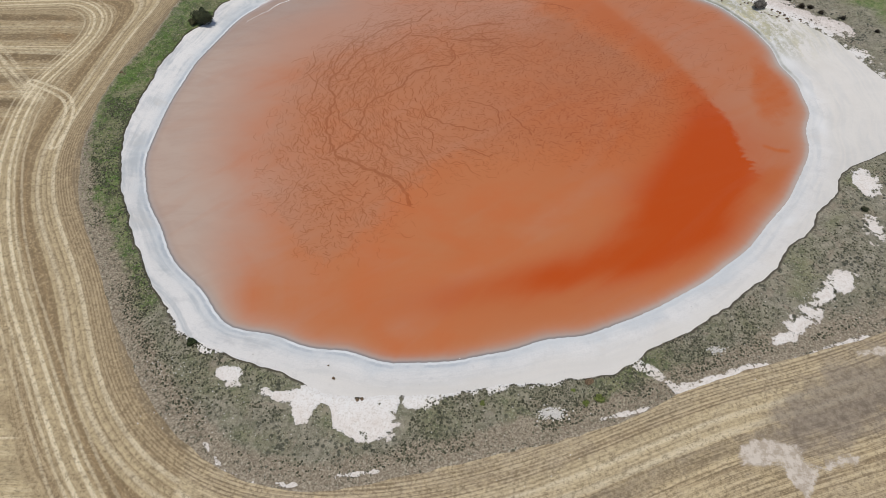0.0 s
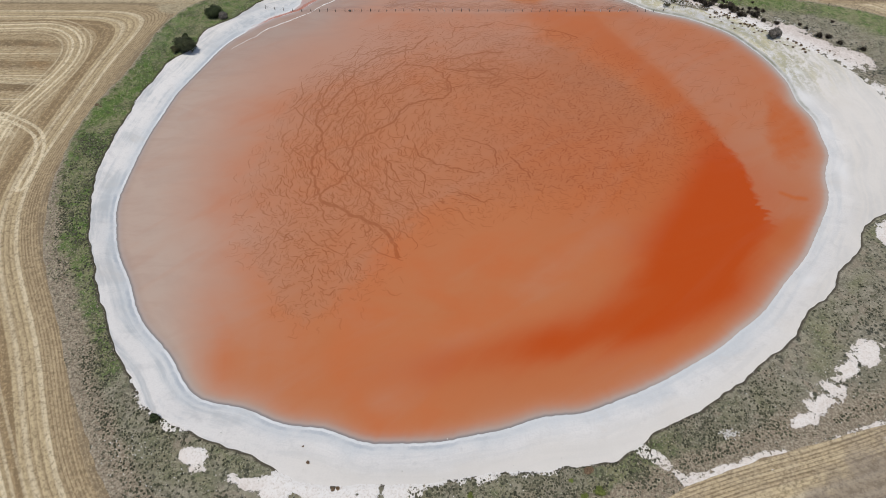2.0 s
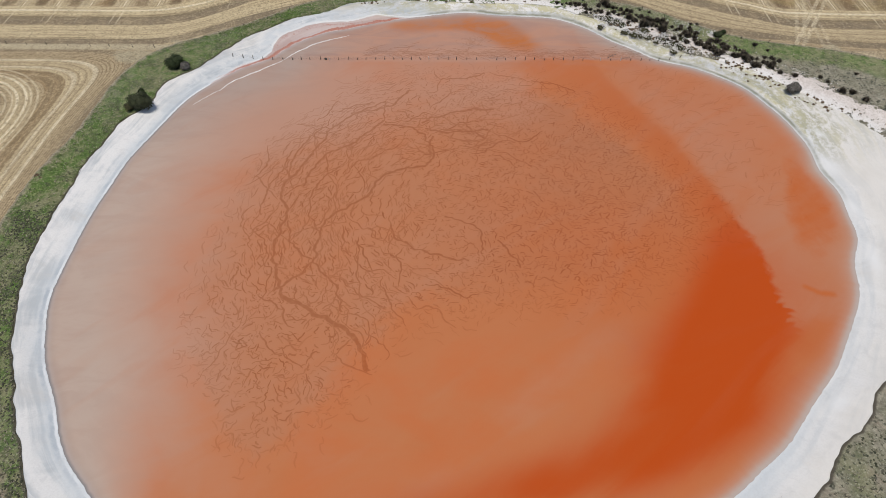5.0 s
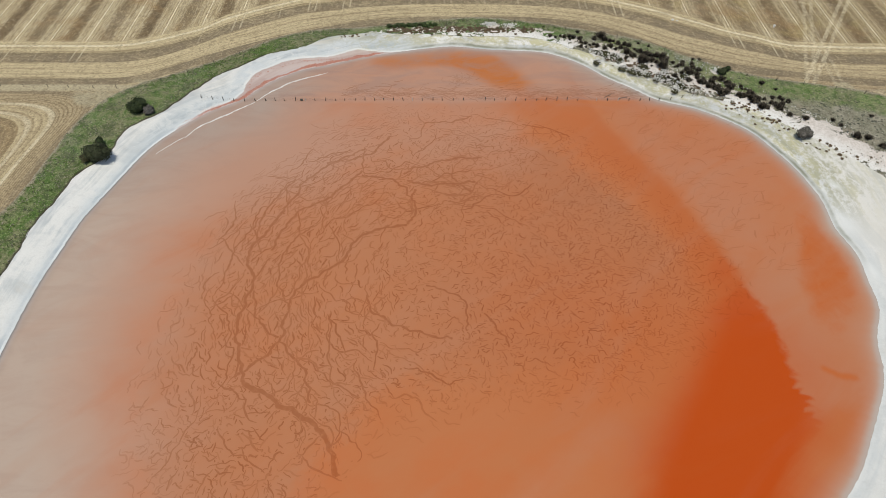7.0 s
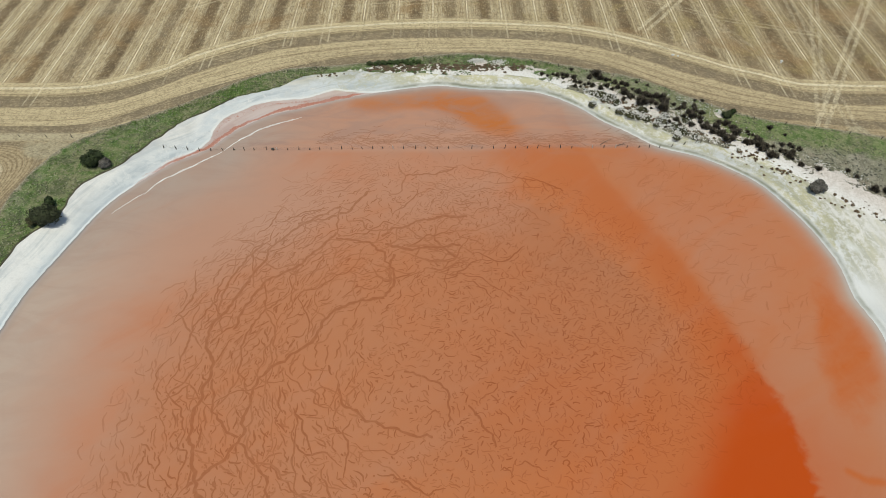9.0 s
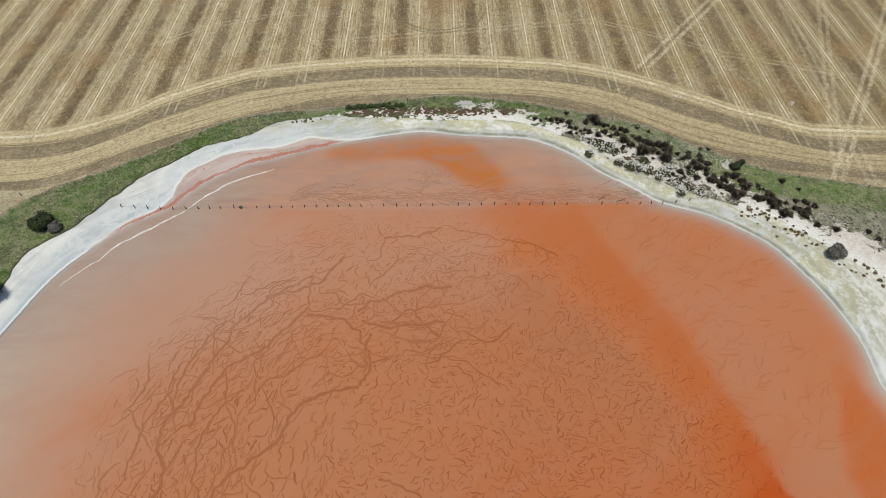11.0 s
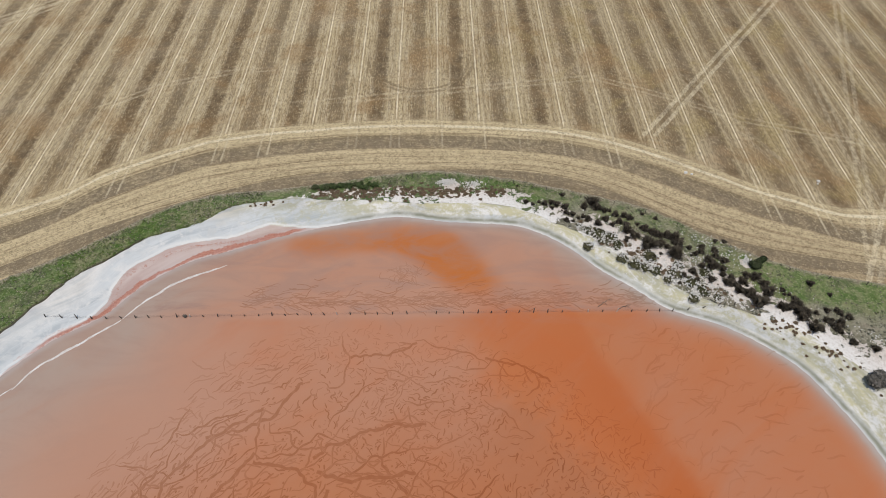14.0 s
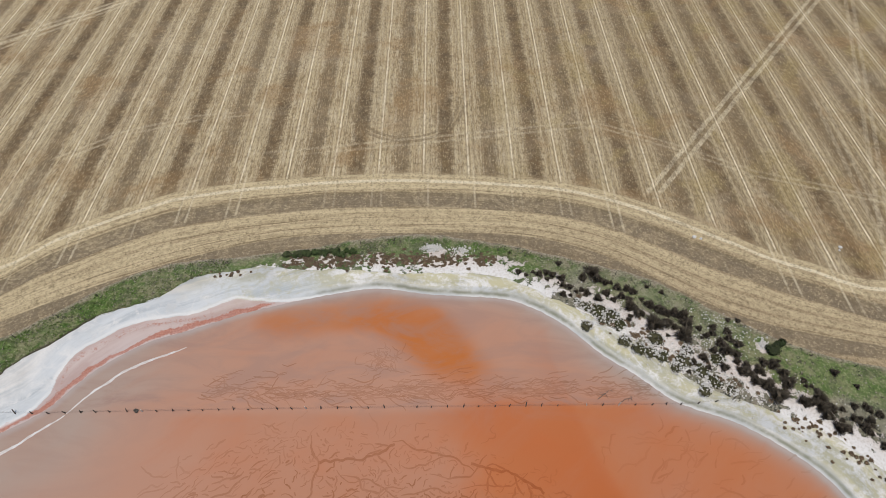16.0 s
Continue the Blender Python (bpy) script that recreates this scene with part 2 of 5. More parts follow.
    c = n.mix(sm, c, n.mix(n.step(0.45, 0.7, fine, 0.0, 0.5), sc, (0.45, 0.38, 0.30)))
    h = n.mul(n.add(fine, mid), n.sub(1.0, n.mul(sm, 0.8)))
    return n.done(c, 0.95, h, 0.35, 0.7)


def field_material():
    n = Net("wheat_stubble")
    v, x, y, z = n.xyz()
    d = n.attr("d")
    big = n.noise(v, 0.03, 4, 0.55, 0.4)
    mid = n.noise(v, 0.22, 5, 0.6, 0.3)
    grit = n.noise(v, 1.9, 4, 0.8)
    mott = n.noise(v, 0.75, 4, 0.7)
    wob = n.mul(n.sub(mid, 0.5), 1.4)
    ROW_DARK, ROW_GREY = (0.185, 0.138, 0.076), (0.40, 0.332, 0.215)
    north = n.mul(n.step(67.5, 69.0, y), n.step(-200.0, -199.0, x))
    west = n.mul(n.step(-60.0, -62.0, x), n.sub(1.0, north))
    # distance from the nearest edge of each block; corners are driven round
    d_west = n.m("SMOOTH_MIN", d, n.sub(66.5, y), 30.0)
    d_north = n.m("SMOOTH_MIN", d, n.sub(y, 70.0), 14.0)
    e = n.add(n.mul(d_west, west), n.add(n.mul(d_north, north), n.mul(d, n.sub(1.0, n.add(west, north)))))
    ew = n.add(e, n.mul(wob, 0.22))
    PALE, LIGHT, BROWN, DARK = (0.75, 0.65, 0.455), (0.60, 0.488, 0.295), (0.28, 0.19, 0.095), (0.165, 0.114, 0.060)

    def straw(a, b, along):
        lines = n.noise(n.vec(n.mul(a, 2.3), n.mul(b, along * 6.0), 0.0), 1.0, 4, 0.8)
        wide = n.noise(n.vec(n.mul(a, 0.22), n.mul(b, along * 0.5), 7.0), 1.0, 3, 0.6)
        return lines, wide

    # headland: passes that follow the edge
    hl = n.noise(n.vec(n.mul(ew, 2.1), n.mul(x, 0.05), n.mul(y, 0.05)), 1.0, 3, 0.75)
    hw = n.noise(n.vec(n.mul(ew, 0.30), n.mul(x, 0.012), n.mul(y, 0.012)), 1.0, 3, 0.6)
    head = n.mix(n.step(0.32, 0.56, hw), (0.29, 0.208, 0.115), (0.44, 0.34, 0.198))
    head = n.mix(n.step(0.47, 0.58, hl, 0.0, 0.8), head, (0.60, 0.485, 0.30))
    head = n.mix(n.step(0.46, 0.37, hl, 0.0, 0.7), head, ROW_DARK)
    drill = n.m("SINE", n.mul(n.add(e, n.mul(wob, 0.04)), 9.6))
    near_edge = n.mul(n.step(16.0, 4.0, e, 0.15, 0.85), n.mul(n.sub(1.0, n.mul(north, 0.6)), n.step(0.3, 0.6, mott, 0.55, 1.0)))
    head = n.mix(n.mul(n.step(0.0, 0.9, drill), near_edge), head, (0.20, 0.145, 0.088))
    head = n.mix(n.mul(n.step(-0.2, -0.9, drill), near_edge), head, (0.50, 0.41, 0.265))
    head = n.mix(n.mul(west, 0.5), head, (0.27, 0.192, 0.105))
    head = n.mix(n.mul(n.mul(north, n.step(10.0, 90.0, x)), n.step(0.3, 0.6, mid, 0.35, 0.65)), head, (0.285, 0.205, 0.118))
    # main block: straight passes, a pale header trail and a darker strip in turn
    u = n.add(n.add(n.mul(x, n.sub(1.0, west)), n.mul(y, west)), n.mul(wob, 0.12))
    w2 = n.add(n.mul(y, n.sub(1.0, west)), n.mul(x, west))
    rl, rw = straw(u, w2, 0.02)
    row = n.mix(n.step(0.3, 0.7, n.add(n.mul(rw, 0.45), n.mul(mid, 0.55))), (0.245, 0.168, 0.086), (0.44, 0.335, 0.185))
    cross0 = n.noise(n.vec(n.mul(u, 0.75), n.mul(w2, 1.1)), 1.0, 4, 0.75)
    row = n.mix(n.step(0.52, 0.68, cross0, 0.0, 0.6), row, (0.54, 0.435, 0.265))
    row = n.mix(n.step(0.48, 0.34, cross0, 0.0, 0.5), row, (0.20, 0.145, 0.08))
    row = n.mix(n.step(0.48, 0.58, rl, 0.0, 0.65), row, (0.62, 0.53, 0.37))
    row = n.mix(n.step(0.46, 0.38, rl, 0.0, 0.55), row, ROW_DARK)
    row = n.mix(n.step(0.45, 0.62, n.noise(n.vec(n.mul(u, 0.10), n.mul(w2, 0.02), 3.0), 1.0, 4, 0.6), 0.0, 0.3), row, ROW_GREY)
    row = n.mix(n.mul(n.step(0.0, 110.0, x), n.step(0.25, 0.6, mid, 0.3, 0.7)), row, (0.215, 0.155, 0.082))
    ph = n.m("FRACT", n.m("DIVIDE", n.sub(u, 4.85), 11.9))
    half = n.m("FRACT", n.m("DIVIDE", n.sub(u, -1.1), 23.8))
    cross = n.noise(n.vec(n.mul(u, 0.45), n.mul(w2, 1.3)), 1.0, 4, 0.7)
    ph2 = n.m("FRACT", n.m("DIVIDE", n.sub(n.add(u, n.add(n.mul(n.sub(cross, 0.5), 3.2), wob)), 4.85), 11.9))
    strip = n.step(0.28, 0.40, n.m("ABSOLUTE", n.sub(ph2, 0.5)))
    strong = n.step(0.45, 0.55, half, 0.75, 1.0)
    ragged = n.step(0.30, 0.52, n.noise(n.vec(n.mul(u, 0.35), n.mul(w2, 0.10)), 1.0, 5, 0.65), 0.62, 1.0)
    row = n.mix(n.mul(n.mul(strip, strong), ragged), row, n.mix(n.step(0.35, 0.65, mid), (0.112, 0.074, 0.038), (0.180, 0.117, 0.057)))
    trail = n.mul(n.line(ph, 0.5, 0.011, 0.012), n.step(0.3, 0.6, n.noise(n.vec(n.mul(u, 0.3), n.mul(w2, 0.15)), 1.0, 4, 0.7), 0.6, 1.0))
    row = n.mix(trail, row, (0.80, 0.70, 0.50))
    for off, amount in ((0.42, 0.55), (0.58, 0.55), (0.24, 0.35), (0.71, 0.3)):
        row = n.mix(n.mul(n.line(ph, off, 0.014, 0.022), n.mul(ragged, amount)), row, LIGHT)
    row = n.mix(n.mul(west, n.step(-50.0, -90.0, y, 0.25, -0.0)), row, (0.30, 0.222, 0.122))
    row = n.mix(n.mul(west, n.step(-60.0, -105.0, y, 0.0, 0.45)), row, (0.62, 0.51, 0.31))
    row = n.mix(n.step(0.50, 0.70, n.noise(v, 0.05, 4, 0.6, 0.6), 0.0, 0.65), row, (0.29, 0.172, 0.072))
    row = n.mix(n.mul(north, n.step(0.50, 0.68, n.noise(n.vec(n.mul(x, 0.04), n.mul(y, 0.05), 11.0), 1.0, 4, 0.6, 0.5), 0.0, 0.14)), row, (0.62, 0.52, 0.37))
    row = n.mix(n.mul(n.step(-20.0, 80.0, x), n.step(0.50, 0.66, n.noise(n.vec(n.mul(x, 0.09), n.mul(y, 0.06), 4.0), 1.0, 5, 0.65, 0.5), 0.0, 0.5)), row, (0.33, 0.245, 0.095))
    inner = n.add(n.mul(north, 23.5), n.add(n.mul(west, 23.0), n.mul(n.sub(1.0, n.add(north, west)), 90.0)))
    c = n.mix(n.step(-2.4, 2.0, n.add(n.sub(ew, inner), n.mul(n.sub(cross, 0.5), 5.0))), head, row)
    # wheel tracks round the headland
    dull = n.step(0.3, 0.6, mid, 0.55, 1.0)
    SHADE = (0.175, 0.134, 0.088)
    for at, half_w, blocks, col, amount in ((20.6, 2.4, north, LIGHT, 0.5), (20.7, 0.30, north, PALE, 1.0), (18.6, 0.22, north, LIGHT, 0.7), (22.6, 0.25, north, LIGHT, 0.6), (14.0, 2.4, north, SHADE, 0.9), (16.2, 0.5, north, ROW_DARK, 0.5),
                                            (10.2, 0.35, north, LIGHT, 0.7), (8.9, 0.3, north, LIGHT, 0.6), (6.6, 0.7, north, LIGHT, 0.5), (4.4, 0.4, north, LIGHT, 0.5), (1.2, 1.5, north, SHADE, 0.9),
                                            (0.5, 0.5, west, SHADE, 0.6), (5.9, 0.25, west, PALE, 0.7), (6.9, 0.18, west, LIGHT, 0.6), (8.2, 0.15, west, LIGHT, 0.6), (9.6, 0.25, west, PALE, 0.6), (10.7, 0.15, west, LIGHT, 0.6),
                                            (13.0, 1.6, west, BROWN, 0.8), (13.6, 0.4, west, DARK, 0.5), (11.8, 0.2, west, DARK, 0.5)):
        c = n.mix(n.mul(n.mul(n.line(ew, at, half_w, 0.45), blocks), n.mul(dull, amount)), c, col)
    lane_at = n.m("ABSOLUTE", n.add(n.attr("lane"), n.mul(wob, 0.3)))
    c = n.mix(n.mul(n.step(3.8, 1.6, lane_at), n.mul(dull, 0.38)), c, LIGHT)
    for at, half_w, amount in ((1.25, 0.22, 0.9), (2.6, 0.10, 0.55), (4.4, 0.12, 0.45)):
        c = n.mix(n.mul(n.line(lane_at, at, half_w, 0.35), n.mul(dull, amount)), c, PALE)
    legs = n.mul(n.mul(n.add(n.line(ph, 0.40, 0.012, 0.02), n.line(ph, 0.60, 0.012, 0.02)), n.step(0.42, 0.6, n.noise(n.vec(n.mul(x, 0.09), 0.0, 5.0), 1.0, 1, 0.5))), n.mul(north, n.mul(n.step(11.0, 13.0, e), n.step(30.0, 22.0, e))))
    c = n.mix(n.mul(legs, n.mul(dull, 0.5)), c, PALE)
    south = n.sub(1.0, n.add(north, west))
    for at, half_w, col, amount in ((5.9, 0.7, LIGHT, 0.6), (7.6, 0.22, PALE, 0.9), (8.6, 0.7, LIGHT, 0.5), (10.3, 0.3, PALE, 0.7), (12.8, 1.2, SHADE, 0.6)):
        c = n.mix(n.mul(n.mul(n.line(ew, at, half_w, 0.5), south), n.mul(dull, amount)), c, col)

    c = n.mix(n.mul(south, n.step(0.35, 0.65, n.add(n.mul(big, 0.5), n.mul(mid, 0.5)), 0.0, 0.5)), c, n.mix(n.step(0.35, 0.65, hl), (0.24, 0.19, 0.138), (0.51, 0.43, 0.31)))
    # wheel tracks across the blocks: pairs of pale ruts
    def rut(c, px, py, qx, qy, gauge, amount=0.8, y_min=-400.0, y_max=400.0, wide=0.45, x_max=900.0):
        l = math.hypot(qx - px, qy - py)
        nx, ny = -(qy - py) / l, (qx - px) / l
        side = n.add(n.add(n.mul(x, nx), n.mul(y, ny)), n.sub(n.mul(wob, 0.25), nx * px + ny * py))
        f = n.line(n.m("ABSOLUTE", side), gauge / 2, wide, 0.35)
        f = n.mul(f, n.mul(n.step(y_min - 2, y_min + 2, y), n.step(y_max + 2, y_max - 2, y)))
        f = n.mul(f, n.mul(n.step(x_max + 1, x_max - 1, x), n.step(0.36, 0.56, n.add(n.mul(grit, 0.5), n.mul(mott, 0.5)), 1.0, 0.35)))
        return n.mix(n.mul(f, n.mul(dull, amount)), c, PALE)

    def ring(c, cx, cy, r, gauge, col, amount, y_max):
        q = n.m("SQRT", n.add(n.m("POWER", n.sub(x, cx), 2.0), n.m("POWER", n.low(n.sub(y, cy), 0.0), 2.0)))
        f = n.line(n.m("ABSOLUTE", n.sub(n.add(q, n.mul(wob, 0.3)), r)), gauge / 2, 0.35, 0.35)
        return n.mix(n.mul(n.mul(f, n.step(y_max + 9, y_max, y)), n.mul(dull, amount)), c, col)

    mid_track = n.add(n.mul(n.sub(x, 68.4), -0.769), n.mul(n.sub(y, 120.8), 0.6394))
    c = n.mix(n.mul(n.mul(n.line(mid_track, 0.0, 0.5, 0.4), n.step(116.0, 121.0, y)), 0.3), c, DARK)
    c = rut(c, 68.4, 120.8, 149.4, 218.2, 2.5, 0.8, 122.0, 420.0, 0.46)
    c = rut(c, -129.4, 193.5, -100.1, 216.6, 2.4, 0.7, 120.0, 420.0)
    c = rut(c, -129.4, 189.0, -100.1, 214.0, 2.4, 0.6, 120.0, 420.0)
    c = rut(c, 112.6, 80.0, 150.0, 185.0, 2.3, 0.45, 74.0, 260.0)
    c = rut(c, 113.1, 77.6, 134.4, 111.1, 2.3, 0.7, 70.0, 200.0)
    c = rut(c, 118.5, 74.7, 124.4, 131.9, 2.3, 0.4, 68.0, 160.0)
    c = rut(c, 114.0, 82.0, 95.0, 128.0, 2.3, 0.22, 80.0, 150.0)
    c = rut(c, -136.5, -1.7, -157.0, 20.8, 2.3, 0.7, -6.0, 60.0, 0.45, -131.0)
    c = rut(c, -137.0, -3.0, -154.0, 14.5, 2.3, 0.7, -6.0, 40.0, 0.45, -131.0)
    c = n.mix(n.mul(n.line(n.add(n.attr("spur"), n.mul(wob, 0.2)), 1.05, 0.28, 0.35), n.mul(dull, 0.8)), c, PALE)
    c = rut(c, -133.0, 19.0, -190.0, 24.0, 2.0, 0.7, 10.0, 40.0, 0.45, -132.0)
    c = rut(c, -138.0, -2.5, -190.0, -3.5, 2.0, 0.7, -12.0, 10.0, 0.45, -137.0)
    for a, b in (((58.5, 150.0), (80.6, 139.3)), ((80.6, 139.3), (98.1, 129.1)), ((98.1, 129.1), (138.3, 115.6))):
        c = rut(c, *a, *b, 1.9, 0.40, min(a[1], b[1]), max(a[1], b[1]), 0.25, b[0] + 1.0)
    for a, b in (((-87.5, 136.3), (-72.5, 147.2)), ((-72.5, 147.2), (-53.8, 153.5)), ((-53.8, 153.5), (-39.3, 155.6))):
        c = rut(c, *a, *b, 1.9, 0.55, a[1], b[1], 0.25, b[0] + 1.0)
    c = ring(c, 5.6, 159.0, 15.6, 1.6, DARK, 0.6, 158.0)
    c = rut(c, -5.0, 141.0, 60.0, 150.0, 2.2, 0.4, 138.0, 152.0, 0.3, 60.0)
    for cx, cy, rad in ((-82.0, 106.0, 6.0), (-67.0, 113.5, 5.0), (-53.0, 119.5, 5.5), (-32.0, 124.0, 5.5), (15.0, 124.5, 5.5), (34.0, 125.0, 4.5), (58.0, 116.5, 4.5)):
        c = ring(c, cx, cy - 2.5, rad, 1.9, LIGHT, 0.2, cy - 2.5)
    # bare strip between the two paddocks
    lane = n.mul(n.line(y, 68.2, 1.0, 1.2), n.step(-80.0, -86.0, x))
    c = n.mix(n.mul(lane, 0.8), c, n.mix(grit, (0.40, 0.34, 0.22), (0.52, 0.45, 0.31)))
    dry = n.attr("dry")
    c = n.mix(n.step(0.35, 0.65, n.add(dry, n.mul(n.sub(mid, 0.5), 0.8)), 0.0, 0.85), c, n.mix(n.step(0.4, 0.6, mott), (0.30, 0.255, 0.165), (0.46, 0.40, 0.27)))
    fleck = n.noise(n.vec(n.mul(u, 2.4), n.mul(w2, 0.7), 9.0), 1.0, 4, 0.8)
    in_rows = n.step(-1.0, 2.0, n.sub(ew, inner))
    fleck = n.add(n.mul(fleck, in_rows), n.mul(grit, n.sub(1.0, in_rows)))
    c = n.mix(n.step(0.50, 0.72, mott, 0.0, 0.5), c, n.mix(big, (0.13, 0.094, 0.052), (0.21, 0.145, 0.070)))
    c = n.mix(n.step(0.48, 0.30, mott, 0.0, 0.35), c, (0.49, 0.38, 0.215))
    c = n.mix(n.step(0.50, 0.62, fleck, 0.0, 0.62), c, n.mix(big, (0.12, 0.092, 0.052), (0.18, 0.132, 0.068)))
    c = n.mix(n.step(0.47, 0.36, fleck, 0.0, 0.42), c, (0.62, 0.505, 0.305))
    # grey loam and salt scalds in the southern paddock
    gl = n.attr("grey")
    c = n.mix(n.step(0.3, 0.8, n.add(gl, n.mul(n.sub(mid, 0.5), 0.9)), 0.0, 0.72), c, n.mix(n.step(0.35, 0.65, mott), (0.26, 0.215, 0.17), (0.15, 0.12, 0.095)))
    sc = n.attr("salt")
    c = n.mix(n.step(0.45, 0.62, n.add(sc, n.add(n.mul(n.sub(mid, 0.5), 1.0), n.mul(n.sub(grit, 0.5), 0.5)))), c, n.mix(n.step(0.4, 0.62, mott), (0.60, 0.53, 0.45), (0.42, 0.35, 0.275)))
    return n.done(c, 0.95, n.add(grit, n.mul(hl, 0.4)), 0.16, 0.6)


def leaf_material(name, dark, light):
    n = Net(name)
    v, x, y, z = n.xyz("object")
    r = n.random(island=True)
    k = n.mix(r, dark, light)
    k = n.mix(n.mul(n.random(), 0.35), k, (0.10, 0.085, 0.06))
    return n.done(k, 0.75, Specular_IOR_Level=0.25)


def plain(name, a, b, scale=3.0, rough=0.85, depth=0.02):
    n = Net(name)
    v, x, y, z = n.xyz("object")
    f = n.noise(v, scale, 5, 0.65, 0.3)
    c = n.mix(n.step(0.3, 0.7, f), a, b)
    c = n.mix(n.mul(n.random(), 0.3), c, a)
    return n.done(c, rough, n.noise(v, scale * 4, 4), depth, 0.6)


BRINE, TRAIL, SALT, VERGE, FIELD = water_material(), trail_material(), salt_material(), verge_material(), field_material()
SEDGE = leaf_material("dark_rush_foliage", (0.022, 0.018, 0.013), (0.115, 0.094, 0.070))
LEAF = leaf_material("dark_green_foliage", (0.014, 0.024, 0.008), (0.050, 0.070, 0.024))
GREYLEAF = leaf_material("grey_foliage", (0.07, 0.064, 0.058), (0.22, 0.205, 0.185))
OLIVE = leaf_material("olive_foliage", (0.030, 0.030, 0.012), (0.085, 0.085, 0.035))
MATLEAF = leaf_material("brown_samphire", (0.10, 0.066, 0.040), (0.27, 0.185, 0.115))
HEDGE = leaf_material("mid_green_foliage", (0.028, 0.050, 0.014), (0.085, 0.125, 0.040))
LIME = leaf_material("lime_green_foliage", (0.10, 0.14, 0.02), (0.19, 0.24, 0.05))
BARK = plain("grey_bark", (0.10, 0.085, 0.07), (0.18, 0.155, 0.13), 6.0)
POST = plain("weathered_post_wood", (0.045, 0.036, 0.030), (0.11, 0.09, 0.075), 8.0)
BLEACH = plain("bleached_post_wood", (0.45, 0.42, 0.38), (0.62, 0.58, 0.53), 8.0)
STEEL = plain("rusty_wire", (0.10, 0.07, 0.05), (0.16, 0.12, 0.10), 20.0, 0.6)
DAMP = plain("damp_salt", (0.56, 0.49, 0.45), (0.74, 0.715, 0.69), 0.5)
STONE = plain("limestone", (0.52, 0.50, 0.47), (0.74, 0.72, 0.69), 4.0, 0.9, 0.03)


# ---- shore lines: radius round the lake's middle as a sum of waves ----
WATER_A = [93.62, -2.23, 2.33, 2.42, 0.2, 0.34, -0.34, -0.48, -0.58, 0.15, 0.1, 0.43, 0.23, -0.26, 0.07, 0.18, -0.07, 0.11, 0.04, -0.02, 0.22, 0.06, -0.04, 0.12, -0.01, 0.02, 0.04, -0.07, 0.09, -0.07, -0.12, 0.02, -0.07, -0.02, 0.01, -0.05, -0.01, -0.01, -0.05, -0.06, 0.0, -0.01, -0.03, -0.03]
WATER_B = [1.46, 4.37, -0.33, 0.24, 0.93, 0.51, -0.15, -0.32, -0.66, -0.09, -0.09, 0.02, 0.38, -0.14, -0.09, -0.05, 0.02, -0.04, -0.1, -0.04, 0.03, 0.09, -0.04, -0.01, -0.04, -0.04, 0.0, 0.03, -0.03, 0.08, 0.04, -0.04, 0.0, 0.02, -0.01, 0.06, 0.07, -0.03, 0.03, 0.03, -0.02, 0.01, 0.02]
SALT_A = [103.0, 0.67, 5.42, 6.47, 2.73, 1.99, 1.85, 0.31, 0.06, 0.54, 0.53, 0.36, -0.22, 0.08, 0.09, -0.39, -0.36, -0.1, -0.32, 0.07, 0.01, -0.09, 0.0, 0.09, 0.04, -0.12, 0.12, -0.01, 0.04, 0.12, -0.06, 0.04, -0.08, -0.0, -0.09, -0.03, -0.01, -0.02, 0.08, -0.0, 0.01, 0.0, 0.05, -0.04]
SALT_B = [0.72, 2.91, 0.82, 0.76, 0.69, 0.27, 0.09, -0.34, -0.9, -0.58, -0.41, -0.3, -0.18, -0.3, -0.23, -0.2, -0.12, -0.23, -0.18, 0.03, 0.02, 0.15, -0.07, 0.02, 0.03, -0.02, 0.11, -0.1, 0.05, -0.1, -0.09, 0.02, -0.05, -0.01, 0.01, 0.13, -0.04, 0.07, 0.01, -0.05, 0.03, -0.01, -0.01]
EDGE_A = [119.53, 10.13, 11.71, 8.85, 1.81, -0.16, -0.27, -0.67, -1.63, -0.44, -0.49, -1.11, 0.29, 0.03, 0.08]
EDGE_B = [-1.63, 3.03, 2.06, -1.62, 2.06, 2.59, 0.29, 0.96, -0.43, -0.31, -1.0, -0.65, -0.11, -0.45]


def waves(a, b, th):
    r = np.full_like(th, a[0])
    for k in range(1, len(a)):
        r += a[k] * np.cos(k * th) + b[k - 1] * np.sin(k * th)
    return r


def ragged(th, amount, freq, seed):
    """A smooth random wiggle round the circle."""
    rng = np.random.default_rng(seed)
    r = np.zeros_like(th)
    for f in range(freq, freq * 9, max(1, freq // 5)):
        r += rng.normal() * np.cos(f * th + rng.uniform(0, 6.28)) / (f / freq) ** 0.7
    return r * amount / 4


def water_r(th): return waves(WATER_A, WATER_B, th) + ragged(th, 0.10, 60, 1)
def salt_r(th): return np.maximum(waves(SALT_A, SALT_B, th) + ragged(th, 0.30, 26, 2), water_r(th) + 1.0)
def edge_r(th): return np.maximum(waves(EDGE_A, EDGE_B, th) + ragged(th, 0.22, 24, 3), salt_r(th) + 1.5)


LAKE = -2.0                            # the brine lies two metres below the paddocks
MIDDLE_X, MIDDLE_Y, SPREAD = 0.0, -60.0, 1.0182


def smooth(e0, e1, x):
    t = np.clip((x - e0) / (e1 - e0), 0, 1)
    return t * t * (3 - 2 * t)


def blob(x, y, cx, cy, a, b, turn=0.0):
    c, s = math.cos(radians(turn)), math.sin(radians(turn))
    p, q = (x - cx) * c + (y - cy) * s, -(x - cx) * s + (y - cy) * c
    return np.exp(-(p / a) ** 2 - (q / b) ** 2)


